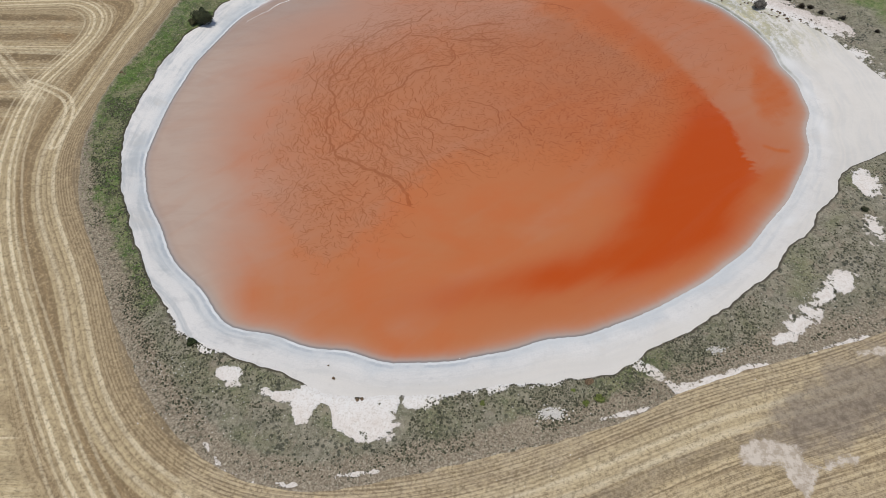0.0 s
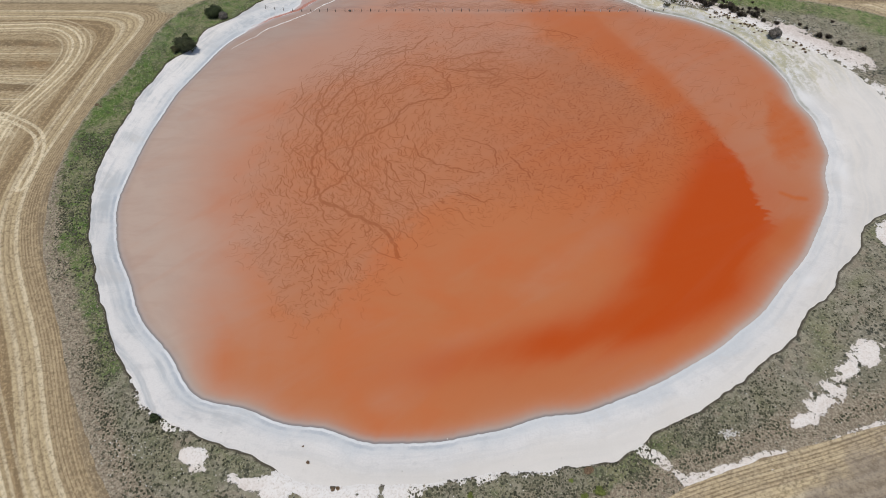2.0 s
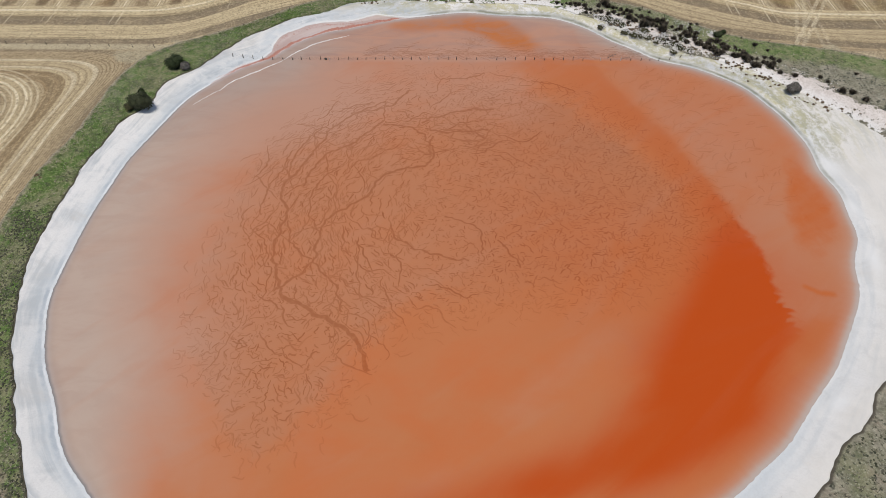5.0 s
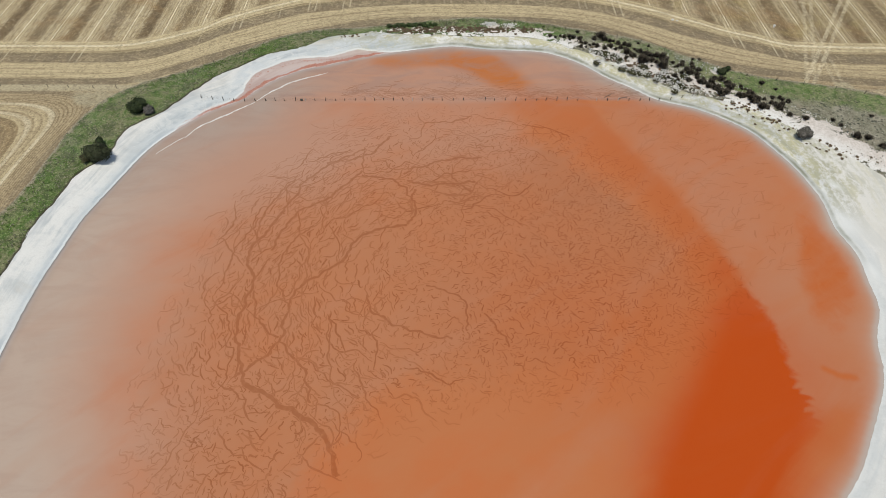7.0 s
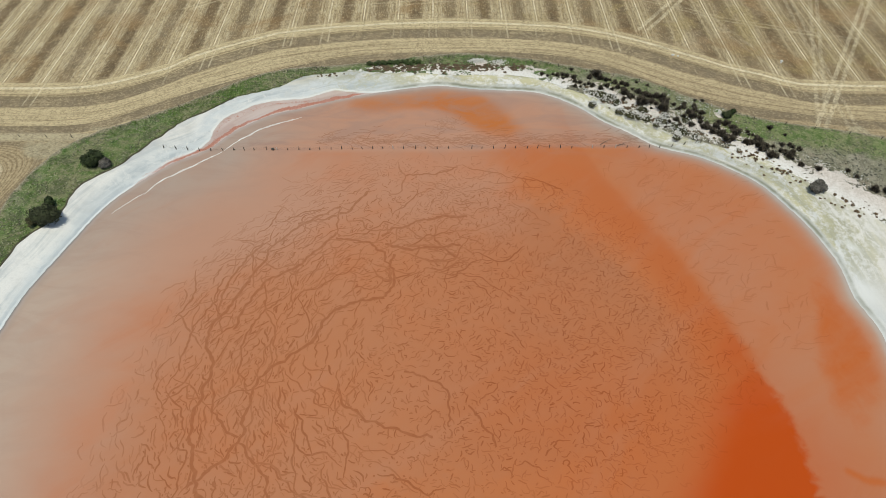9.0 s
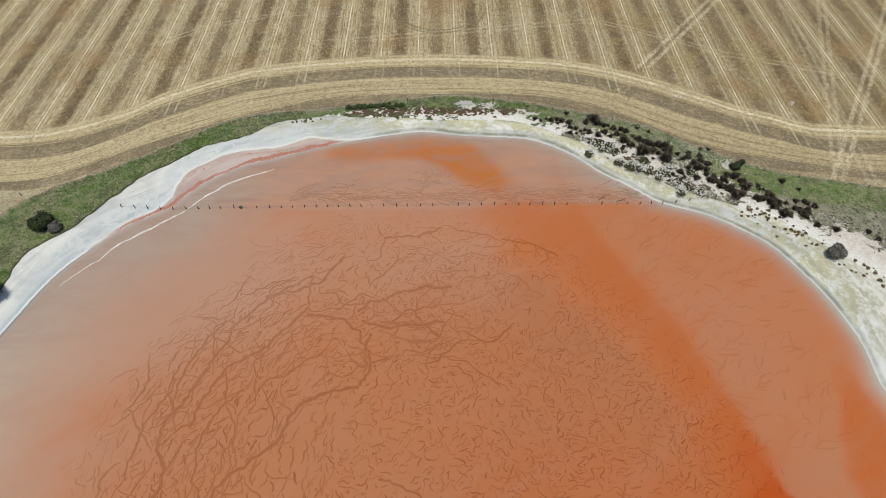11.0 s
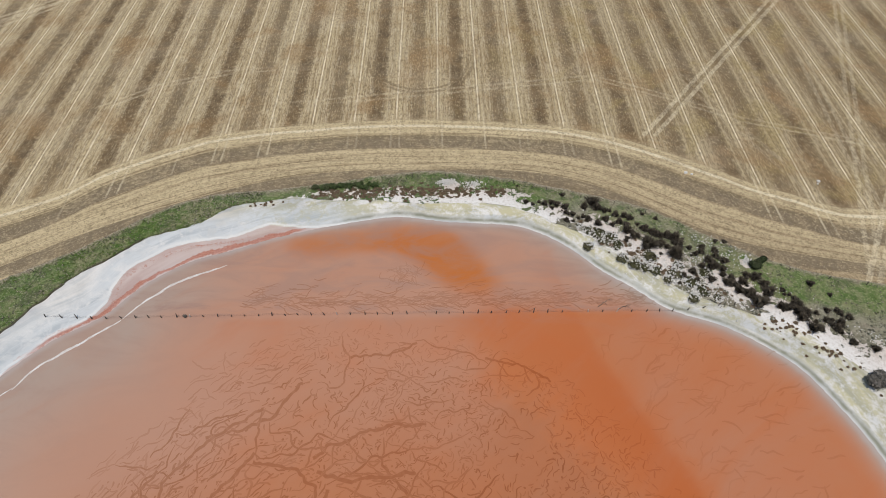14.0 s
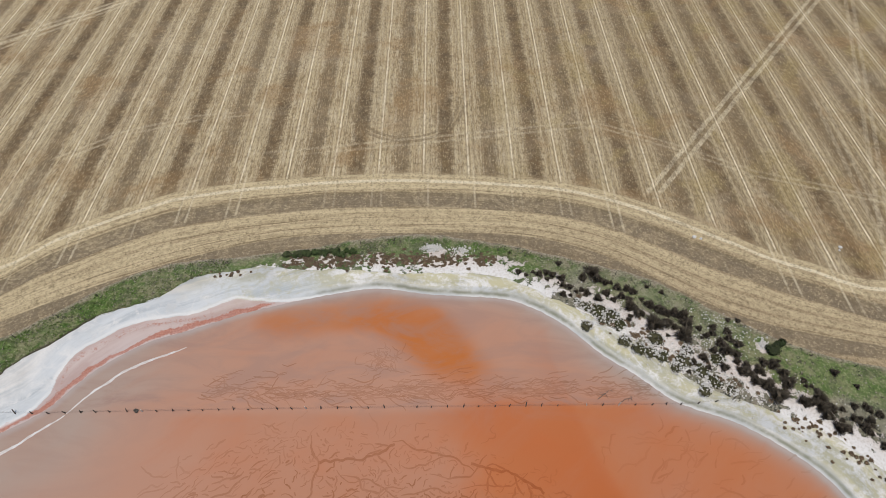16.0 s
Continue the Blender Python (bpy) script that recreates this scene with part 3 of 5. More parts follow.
def near_path(x, y, path):
    """Distance to a polyline."""
    best = np.full_like(x, 1e9)
    for (ax, ay), (bx, by) in zip(path, path[1:]):
        l2 = (bx - ax) ** 2 + (by - ay) ** 2
        t = np.clip(((x - ax) * (bx - ax) + (y - ay) * (by - ay)) / l2, 0, 1)
        best = np.minimum(best, np.hypot(x - ax - t * (bx - ax), y - ay - t * (by - ay)))
    return best


def arc(th, at, half, soft=12.0):
    """1 where the bearing th is within half degrees of at, fading over soft degrees."""
    off = np.abs((np.degrees(th) - at + 180) % 360 - 180)
    return 1 - smooth(half, half + soft, off)


def relief(x, y, s):
    return np.sin(x / s + 1.3 * np.sin(y / (s * 1.7))) * np.cos(y / (s * 0.8) + 1.1 * np.sin(x / (s * 1.3)))


def salt_z(f):
    """Height of the salt, f: 0 at the water and 1 at the verge."""
    return LAKE + 0.006 + (0.16 - LAKE) * (0.6 * f ** 1.2 + 0.4 * smooth(0, 1, f))


def ground_at(px, py):
    """Height of the brine, the salt or the verge at a place."""
    r, a = math.hypot(px, py), np.array([math.atan2(py, px)])
    r0, r1 = float(water_r(a)[0]), float(salt_r(a)[0])
    if r >= r1:
        return 0.24
    return LAKE if r <= r0 else float(salt_z((r - r0) / (r1 - r0)))


def lay(name, x, y, z, material, attrs, label, category):
    """A sheet from grids of x, y, z (rings of points, closed round)."""
    nr, nt = x.shape
    i = np.arange(nr * nt).reshape(nr, nt)
    j = np.roll(i, -1, axis=1)
    faces = np.stack([i[:-1], i[1:], j[1:], j[:-1]], -1).reshape(-1, 4)
    me = bpy.data.meshes.new(name)
    me.from_pydata(np.stack([x, y, z], -1).reshape(-1, 3).tolist(), [], faces.tolist())
    for k, a in attrs.items():
        me.attributes.new(k, "FLOAT", "POINT").data.foreach_set("value", np.ascontiguousarray(np.broadcast_to(a, x.shape), dtype=np.float32).ravel())
    me.shade_smooth()
    me.materials.append(material)
    me.update()
    return tagged(new(name, me), label, category, kind="structure")


def rings(r0, r1, th, steps):
    f = np.asarray(steps)[:, None]
    r = r0[None, :] * (1 - f) + r1[None, :] * f
    return r * np.cos(th)[None, :], r * np.sin(th)[None, :], r, f


# ---- the lake ----
th = np.linspace(0, 2 * np.pi, 1400, endpoint=False)
rw, rs, re = water_r(th), salt_r(th), edge_r(th)
BED = [(-36.8, 44.5), (-54, 26.7), (-60, 4.2), (-63.5, -18.7), (-63.3, -30.3), (-59.5, -43.5), (-49.2, -58.2), (-41.6, -67.1), (-33, -64), (-25.8, -56.6), (-19.2, -46),
       (-11.2, -38.2), (10.6, -33.6), (36.7, -29.9), (53.3, -18.2), (66, -6.5), (60, 14), (47, 35), (34, 49), (16.3, 57), (-16.5, 60), (-32.3, 53)]


def inside(x, y, corners):
    """Metres inside the outline, less than 0 outside it."""
    closed = corners + corners[:1]
    odd = np.zeros(x.shape, bool)
    for (ax, ay), (bx, by) in zip(closed, closed[1:]):
        if ay != by:
            odd ^= ((ay > y) != (by > y)) & (x < (bx - ax) * (y - ay) / (by - ay) + ax)
    return near_path(x, y, closed) * np.where(odd, 1.0, -1.0)


def stream(x, y, path, width):
    return np.exp(-(near_path(x, y, path) / width) ** 2)


def brine(x, y):
    """What colours the brine at each place: depth, algae, mud and the bank's painted shade."""
    T = np.arctan2(y, x)
    e = np.maximum(water_r(T) + 0.25 - np.hypot(x, y), 0)
    west_side = arc(T, 174, 34, 32)
    x, y = MIDDLE_X + (x - MIDDLE_X) / SPREAD, MIDDLE_Y + (y - MIDDLE_Y) / SPREAD
    # a pale plume with a sharp western edge, running from the north down the east side
    side = x - np.interp(y, [-34, -28, -21, -14, -4.5, 6.6, 16.8, 28.2, 38.9, 50.7, 61.5, 75], [69.5, 68.6, 68.5, 68.8, 66, 63.5, 60, 56.5, 50.6, 45.1, 41.6, 38])
    side = side + 1.6 * relief(x, y * 2.2, 1.1) * smooth(-24, -31, y)
    plume = smooth(-39, -30, y) * (0.62 + 0.38 * smooth(-30, 20, y)) * (1 - 0.55 * smooth(45, 68, y)) * (0.84 - 0.40 * smooth(7, 26, side)) * smooth(26, 16, np.abs(side - 8) * smooth(10, -30, y))
    # the orange bay against the eastern shore
    bay = x - np.interp(y, [-18, -10, -2.5, 8, 15, 28], [78, 76, 77.5, 80.5, 82, 87]) + 0.5 * relief(x, y, 2.3)
    east = 0.68 * smooth(-1.5, 5.0, bay) * (1 - smooth(8, 30, y)) * smooth(-6.0, 7.0, y + 17 - 0.66 * (x - 78) + 1.2 * relief(x, y, 3.0)) * smooth(0.5, 6.0, e)
    east += 0.6 * stream(x, y, [(75.5, -24.6), (78, -26.2), (81, -26.6)], 0.9) + 0.35 * blob(x, y, 77, -37, 8, 6, 50)
    # the deep red pool in the south-east, sharp towards the north-west
    pool = 0.72 * (np.interp(x, [-20, 6.6, 16, 29, 45, 66, 90], [-76, -68, -61.4, -51, -31, 8, 20]) - y) + 1.3 * relief(x, y, 6.0)
    deep = 0.80 * stream(x, y, [(63, -26), (61, -35), (56, -43), (48, -53)], 19.0) + 0.34 * stream(x, y, [(49, -54), (30, -65), (8, -70)], 9.0) + 0.24 * stream(x, y, [(56, -44), (42, -58), (30, -63)], 15.0) + 0.30 * stream(x, y, [(30, -64), (6, -70), (-12, -75)], 7.0) + 0.40 * stream(x, y, [(61, 6), (64, -8), (66, -22)], 8.0)
    deep += 0.40 * blob(x, y, 48, -36, 18, 10, 45) + 0.22 * stream(x, y, [(12, -69), (-8, -73), (-26, -78)], 5.0) + 0.25 * stream(x, y, [(40, -69), (54, -61), (66, -50)], 4.0)
    deep *= (0.25 + 0.75 * smooth(-22, 10, pool)) * (0.25 + 0.75 * smooth(1.0, 15.0, e))
    tongue = near_path(x, y, [(-23, 84.3), (-10, 87), (2, 87.5), (9, 83), (15, 75), (22, 66.5), (30, 57), (37, 47), (46, 36), (54, 24), (60, 11), (63, -2)])
    flow = tongue / (6.6 + 3.6 * smooth(74, 58, y) - 3.0 * smooth(45, 10, y))
    gold = 1.05 * np.exp(-flow ** 2) * smooth(63, 76, y) * smooth(-36, -14, x) + 0.45 * blob(x, y, 4, 85, 13, 5, -12)
    grey = 0.7 * np.exp(-e / 1.8) + west_side * 0.95 * np.exp(-(e / 23.0) ** 1.4) + 0.35 * arc(T, 215, 20, 25) * np.exp(-(e / 9.0) ** 1.3)
    grey += 0.22 * smooth(62, 68, y) * smooth(40, -30, x) + 0.20 * blob(x, y, -58, 60, 20, 8, 30) + 0.30 * blob(x, y, 44, 76, 20, 9, -35)
    grey += 0.42 * arc(T, 52, 42, 14) * np.exp(-(e / 5.5) ** 1.4) + 0.30 * arc(T, 310, 45, 20) * np.exp(-(e / 4.0) ** 1.3)
    pink = 0.95 * west_side * np.exp(-(e / 42.0) ** 2) + 0.80 * smooth(61, 66, y) + 0.56 * smooth(8, 50, y) * smooth(40, 14, x)
    pink -= 0.42 * np.exp(-flow ** 2)
    pink += 0.34 * np.exp(-((pool + 9.0) / 6.0) ** 2) * smooth(-6, 10, x) * smooth(64, 46, x) + 0.38 * stream(x, y, [(-6, -68), (-22, -82)], 5.0) + 0.30 * blob(x, y, -45, -70, 18, 10, -30)
    pink += 0.35 * stream(x, y, [(84, -14), (88, -20), (85, -32)], 5.0) * (1 - east) + 0.3 * blob(x, y, 64, -52, 10, 3, 35)
    pink *= 1 - 0.9 * np.clip(deep, 0, 1)
    rust = (0.46 - 0.10 * smooth(60, 70, y)) * np.exp(-flow ** 2) + 0.34 * smooth(1.0, -1.5, side) * np.exp(-(np.minimum(side, 0) / (11.0 - 4.0 * smooth(20, 55, y))) ** 2) * smooth(-40, -20, y)
    rust += 0.24 * blob(x, y, 40, -14, 38, 30, 10) + 0.12 * blob(x, y, 10, 10, 40, 40, 0) + 0.50 * blob(x, y, -4, -76, 46, 10, 3) + 0.22 * blob(x, y, 20, -10, 30, 18, 0)
    rust += 0.40 * stream(x, y, [(72, -40), (80, -30)], 6.0) + 0.35 * blob(x, y, 78, -24, 16, 18, 0) + 0.25 * blob(x, y, 30, -36, 30, 12, 12) + 0.32 * blob(x, y, 50, -20, 20, 18, 0) + 0.30 * blob(x, y, 70, 42, 12, 18, 35) * smooth(2, 9, e)
    rust += 0.75 * arc(T, 128, 15, 8) * np.exp(-((e - 1.6 - 0.5 * relief(x, y, 1.6)) / 0.55) ** 2) * 0.3
    crust = smooth(-2.0, 4.0 + 15.0 * smooth(-50, -15, x), inside(x, y, BED)) + 0.9 * np.exp(-((y - 66.2) / 2.0) ** 2) * smooth(60, 40, np.abs(x - 5)) + 0.5 * blob(x, y, 2.2, 73.5, 4, 2.5)
    mud = smooth(54, 72, y) * 0.6 + 0.35 * west_side * np.exp(-e / 18.0) + 0.15 * arc(T, 140, 16, 14) * np.exp(-(e / 26.0) ** 2) + 0.55 * np.exp(-((y - 64.6 + 0.01 * x) / 0.9) ** 2) * smooth(62, 50, np.abs(x + 2))
    return dict(deep=deep, pink=pink, grey=grey, rust=rust, edge=e, crust=crust, mud=mud, side=side, plume=plume, east=east, gold=gold, bank_shade=0.03 + 0.79 * arc(T, 222, 58, 22))


x, y, r, f = rings(np.full_like(th, 0.005), rw + 0.25, th, np.sqrt(np.linspace(0, 1, 190)))
water = lay("water", x, y, np.full_like(x, LAKE), BRINE, brine(x, y), "shallow orange-red brine lake with pale grey margins", "lake")

# ---- salt shore ----
x, y, r, f = rings(rw, rs + 0.4, th, np.linspace(0, 1, 44))
T = np.broadcast_to(th[None, :], x.shape)
s = r - rw[None, :]
z = salt_z(f) + 0.03 * relief(x, y, 3.0) * f + 0.02 * np.exp(-((s - 1.2) / 0.5) ** 2)
algae = arc(T, 62, 44, 12) * (1 - 0.6 * smooth(7, 15, s)) * smooth(0.6, 2.5, s)
dull = arc(T, 0, 30, 25) * 0.30 + 0.45 * arc(T, 72, 42, 12)
bearing = np.degrees(T) % 360
beach = np.interp(bearing, [96, 102, 106, 108.5, 115, 119, 122.7, 126, 129, 131.3, 132.6, 135, 139, 146, 152], [-0.5, 0.3, 2.4, 3.9, 3.9, 5.0, 5.5, 5.9, 5.8, 4.3, 2.7, 1.4, 0.8, 0.6, -0.5]) + 0.25 * relief(x, y, 2.6)
dull = dull + 0.65 * arc(T, 116, 30, 10) * smooth(4.0, 8.0, s - np.maximum(beach, 0) + 1.2 * relief(x, y, 4.0))
red = 0.62 * smooth(0.15, -0.25, s - beach) * smooth(-0.2, 0.5, beach)
core = np.exp(-((s - 0.75 - 0.35 * relief(x, y, 1.7)) / (0.72 + 0.3 * relief(x, y, 4.1))) ** 2) * (arc(T, 118, 12, 4) + 0.9 * arc(T, 138.5, 5, 3))
core = core + 0.36 * np.exp(-((s - beach + 1.3) / 1.0) ** 2) * arc(T, 122, 9, 5)
rim = 0.10 + 0.75 * arc(T, 205, 52, 20)
lay("salt_shore", x, y, z, SALT, dict(from_water=s, algae=algae, dull=dull, red=red, core=core, warm=arc(T, 318, 62, 25), rim=rim, crest=arc(T, 124, 26, 6) * np.exp(-((s - beach - 0.35) / 0.35) ** 2) + sum(0.9 * blob(x, y, *p) for p in ((98.0, 16.5, 2.2, 4.0, 15), (98.3, 0.7, 1.3, 3.6, 5), (96.0, -15.6, 1.4, 4.5, -12), (72.6, -52.7, 2.6, 1.3, 40), (100.5, 29.5, 1.0, 2.5, 30))), outer=arc(T, 126, 24, 10) * smooth(0.2, 1.2, s - beach) * (1 - smooth(3.0, 7.0, s - beach)), olive=arc(T, 52, 44, 8) * np.exp(-((s - 0.9) / 0.5) ** 2)), "white salt crust shore, streaked grey, round the lake", "salt shore")

# ---- marshy verge ----
x, y, r, f = rings(rs, re + 0.5, th, np.linspace(0, 1, 70))
T = np.broadcast_to(th[None, :], x.shape)
s, o = r - rs[None, :], re[None, :] - r
z = 0.13 + 0.16 * smooth(0, 0.8, s) + 0.05 * relief(x, y, 2.1) * smooth(0, 2, s) * smooth(0, 2, o)
green = 0.8 * arc(T, 152, 24, 10) + 0.75 * arc(T, 102, 25, 10) + 0.55 * arc(T, 188, 14, 12) + 0.62 * arc(T, 45, 25, 10) * smooth(16, 5, o) + 0.6 * arc(T, 25, 14, 10) * smooth(22, 8, o)
green += 0.30 * arc(T, 312, 24, 12) * smooth(12, 3, s) + 0.34 * arc(T, 235, 45, 20) * smooth(16, 6, s)
dry = 0.6 * np.exp(-o / 2.0) + 0.85 * arc(T, 255, 50, 20) * np.exp(-((o - 1.5 * relief(x, y, 3.5)) / 5.0) ** 2) + 0.35 * arc(T, 262, 30, 20) * smooth(8, 2, o) + 0.4 * arc(T, 320, 14, 10) * smooth(16, 6, o)
salt = 0.0 * s
SCALDS = [(-57, -94.8, 2.6, 1.6, 0), (-48, -99.6, 4.5, 1.3, -18), (-38.5, -99.0, 6, 2.8, 0), (-41.5, -103.5, 1.8, 3.0, 0), (-31, -102.6, 7.0, 4.6, -8),
          (-26, -106.0, 3.6, 3.0, 0), (-21, -101.3, 3.2, 1.6, 20), (91, -57.5, 2.8, 5.2, -15), (77.5, -71.5, 5.4, 2.6, 42), (71.5, -76.3, 2.6, 2.0, 40),
          (63.5, -83.0, 6.5, 2.6, 38), (57.8, -87.3, 2.2, 1.2, 20), (97, -42, 3.5, 6, 0)]
for cx, cy, a, b, turn in SCALDS:
    salt += 0.95 * blob(x, y, cx, cy, a, b, turn)
for cx, cy, a, b, turn in ((-46.3, -95.0, 6.5, 2.4, -10), (-36.6, -103.6, 1.5, 3.0, 0), (-21.6, -101.6, 0.8, 2.2, 0), (-54.0, -91.7, 1.0, 0.7, 0), (-30.5, -100.3, 0.9, 0.5, 0), (-48, -103, 5, 2.2, -25)):
    salt -= 1.1 * blob(x, y, cx, cy, a, b, turn)
salt += 0.8 * blob(x, y, -55.6, -96.0, 1.8, 2.2, 0) + 0.6 * blob(x, y, -18.3, -100.7, 2.5, 2.5, 0)
for path, wide in (([(26, -93), (30, -95.5), (32.5, -99), (39, -97.4), (46, -95.4), (52, -93.5)], 1.1), ([(16, -105), (23, -103.6), (27, -102.4)], 0.5),
                   ([(-25.5, -114.6), (-33, -115.6)], 0.5), ([(-40, -117), (-47, -117), (-53.5, -114.4), (-58, -109.4)], 0.5), ([(60, -92), (76, -87.5)], 1.3)):
    salt += (0.62 + 0.25 * relief(x, y, 1.7)) * np.exp(-(near_path(x, y, path) / (wide * 1.25)) ** 2)
sandy = near_path(x, y, [(-30, 97), (0, 98), (25, 98), (45, 91), (58, 82), (72, 71), (84, 63), (97, 52), (110, 44), (122, 30)])
salt += 0.72 * np.exp(-(sandy / 5.0) ** 2) * smooth(-34, -20, x)
salt += 0.52 * np.exp(-(near_path(x, y, [(100, 47), (109, 34), (117, 16), (124, -4), (126, -30)]) / 8.0) ** 2)
salt += 0.75 * np.exp(-s / 1.6) * (arc(T, 263, 12, 5) + arc(T, 232, 4, 3))
salt += 0.5 * blob(x, y, 13, 104.6, 3, 1.5) + 0.5 * blob(x, y, 82, 77.5, 2, 2)
green += 0.45 * stream(x, y, [(-96, -42), (-88, -62), (-78, -78)], 4.0) + 0.3 * blob(x, y, -52, -108, 8, 4, -30) + 0.12 * blob(x, y, 70, -72, 10, 4, 40)
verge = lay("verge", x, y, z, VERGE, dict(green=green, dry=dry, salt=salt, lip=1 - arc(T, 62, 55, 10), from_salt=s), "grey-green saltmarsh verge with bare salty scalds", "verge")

# ---- stubble paddocks, out to the horizon ----
steps = np.concatenate([np.linspace(0, 60, 61), np.geomspace(63, 4200, 44)])
r = re[None, :] + steps[:, None]
x, y = r * np.cos(th)[None, :], r * np.sin(th)[None, :]
T = np.broadcast_to(th[None, :], x.shape)
coarse = np.linspace(0, 2 * np.pi, 300, endpoint=False)
even = waves(EDGE_A[:11], EDGE_B[:10], coarse)
ex, ey = even * np.cos(coarse), even * np.sin(coarse)
near = np.maximum(r - waves(EDGE_A[:11], EDGE_B[:10], th)[None, :], 0)
rows_near = 62
flat_x, flat_y = x[:rows_near].ravel(), y[:rows_near].ravel()
best = near_path(flat_x, flat_y, list(zip(ex, ey)) + [(ex[0], ey[0])]).reshape(rows_near, -1)
d = near.copy()
d[:rows_near] = np.minimum(near[:rows_near], best)
d = d + (20.7 - np.interp(x, [-84, -77, -65, -53, -25, 3.5, 33, 61, 85, 101, 112], [18.8, 21.4, 22.5, 23.4, 20.6, 20.9, 19.9, 21.3, 23.2, 20.5, 15.0])) * smooth(74, 84, y) * smooth(3, 14, d)
def rounded(path, times=3):
    """Cut the corners of a polyline."""
    for _ in range(times):
        path = [path[0]] + [(a[0] * k + b[0] * (1 - k), a[1] * k + b[1] * (1 - k)) for a, b in zip(path, path[1:]) for k in (0.75, 0.25)] + [path[-1]]
    return path


close = (np.abs(x + 140) < 80) & (np.abs(y + 30) < 130)
lane, spur = np.full_like(x, 99.0), np.full_like(x, 99.0)
spur[close] = near_path(x[close], y[close], rounded([(-139, 3.5), (-131, -0.3), (-125.5, -4.0), (-122.3, -9), (-120.6, -16), (-120.4, -26)], 2))
lane[close] = near_path(x[close], y[close], rounded([(-190, 49), (-153.5, 50.6), (-144.7, 51.4), (-136.6, 47.6), (-131, 40), (-129.7, 28), (-133, 14), (-136.2, 2.5), (-135.5, -11), (-133, -23.5), (-129.9, -35),
                                              (-121.1, -55), (-111.3, -72), (-102.9, -84), (-93.8, -97), (-86.2, -107.6), (-78.9, -117), (-66, -131)], 2))
z = 0.27 + 0.04 * relief(x, y, 9.0) * smooth(0, 3, d) + 2.0 * relief(x, y, 160.0) * smooth(220, 700, r)
salt = 0.95 * blob(x, y, 45, -111.5, 7, 3, 10) + 0.8 * blob(x, y, 51, -117, 2.2, 5, 0) + 0.7 * blob(x, y, 76, -90.5, 8, 1.6, 12) + 0.6 * blob(x, y, 60, -113, 10, 2, 15)
grey = 0.9 * blob(x, y, 62, -103, 24, 8, 25) + 0.5 * blob(x, y, 95, -85, 25, 10, 20)
lay("ground", x, y, z, FIELD, dict(d=d, lane=lane, spur=spur, salt=salt, grey=grey, dry=0.9 * blob(x, y, -106, 63, 9, 5, 0) + 0.7 * blob(x, y, -90, 71, 12, 2.2, -8) + 0.8 * blob(x, y, 119, 69, 5, 4, 0)), "harvested wheat paddock, tan stubble with wheel tracks", "field")


# ---- helpers for things ----
def part(name, bm, material, parent, label="", smooth_shade=False):
    me = bpy.data.meshes.new(name)
    bm.to_mesh(me)
    bm.free()
    me.materials.append(material)
    if smooth_shade:
        me.shade_smooth()
    ob = new(name, me)
    ob.parent = parent
    if label:
        tagged(ob, label)
    return ob


def soup(name, verts, faces, material, attrs=None):
    me = bpy.data.meshes.new(name)
    me.from_pydata(verts, [], faces)
    for k, a in (attrs or {}).items():
        me.attributes.new(k, "FLOAT", "POINT").data.foreach_set("value", np.asarray(a, dtype=np.float32))
    me.materials.append(material)
    me.update()
    return new(name, me)


def tube(bm, a, b, r0, r1, sides=7):
    """A tapered round bar from a to b."""
    a, b = Vector(a), Vector(b)
    m = Matrix.Translation((a + b) / 2) @ (b - a).to_track_quat("Z", "Y").to_matrix().to_4x4()
    bmesh.ops.create_cone(bm, cap_ends=True, segments=sides, radius1=r0, radius2=r1, depth=(b - a).length, matrix=m)


def lump(bm, centre, size, rng, detail=2, rough=0.22):
    """An uneven rounded mass."""
    m = Matrix.Translation(centre) @ Matrix.Diagonal((*size, 1))
    vs = bmesh.ops.create_icosphere(bm, subdivisions=detail, radius=1.0, matrix=m)["verts"]
    off = rng.uniform(0, 50)
    for v in vs:
        k = 1 + rough * noise.noise((v.co - Vector(centre)) * 1.7 + Vector((off, off, 0)))
        v.co = Vector(centre) + (v.co - Vector(centre)) * k


def leaves(bm, lobes, count, size, rng, droop=0.3):
    """Small leaf sprays over the lobes, in several layers."""
    for _ in range(count):
        c, s = lobes[rng.integers(len(lobes))]
        d = Vector((rng.normal(), rng.normal(), rng.normal() + 0.25)).normalized()
        k = rng.uniform(0.82, 1.12)
        p = Vector(c) + Vector((d.x * s[0], d.y * s[1], d.z * s[2])) * k
        side = d.cross(Vector((rng.normal(), rng.normal(), rng.normal()))).normalized()
        up = (d.cross(side) + d * rng.uniform(-0.3, 0.8) - Vector((0, 0, droop * rng.random()))).normalized()
        w, l = size * rng.uniform(0.35, 0.7), size * rng.uniform(0.7, 1.3)
        q = [p - side * w * 0.5, p + up * l * 0.5 - side * w, p + up * l, p + up * l * 0.5 + side * w]
        bm.faces.new([bm.verts.new(v) for v in q])


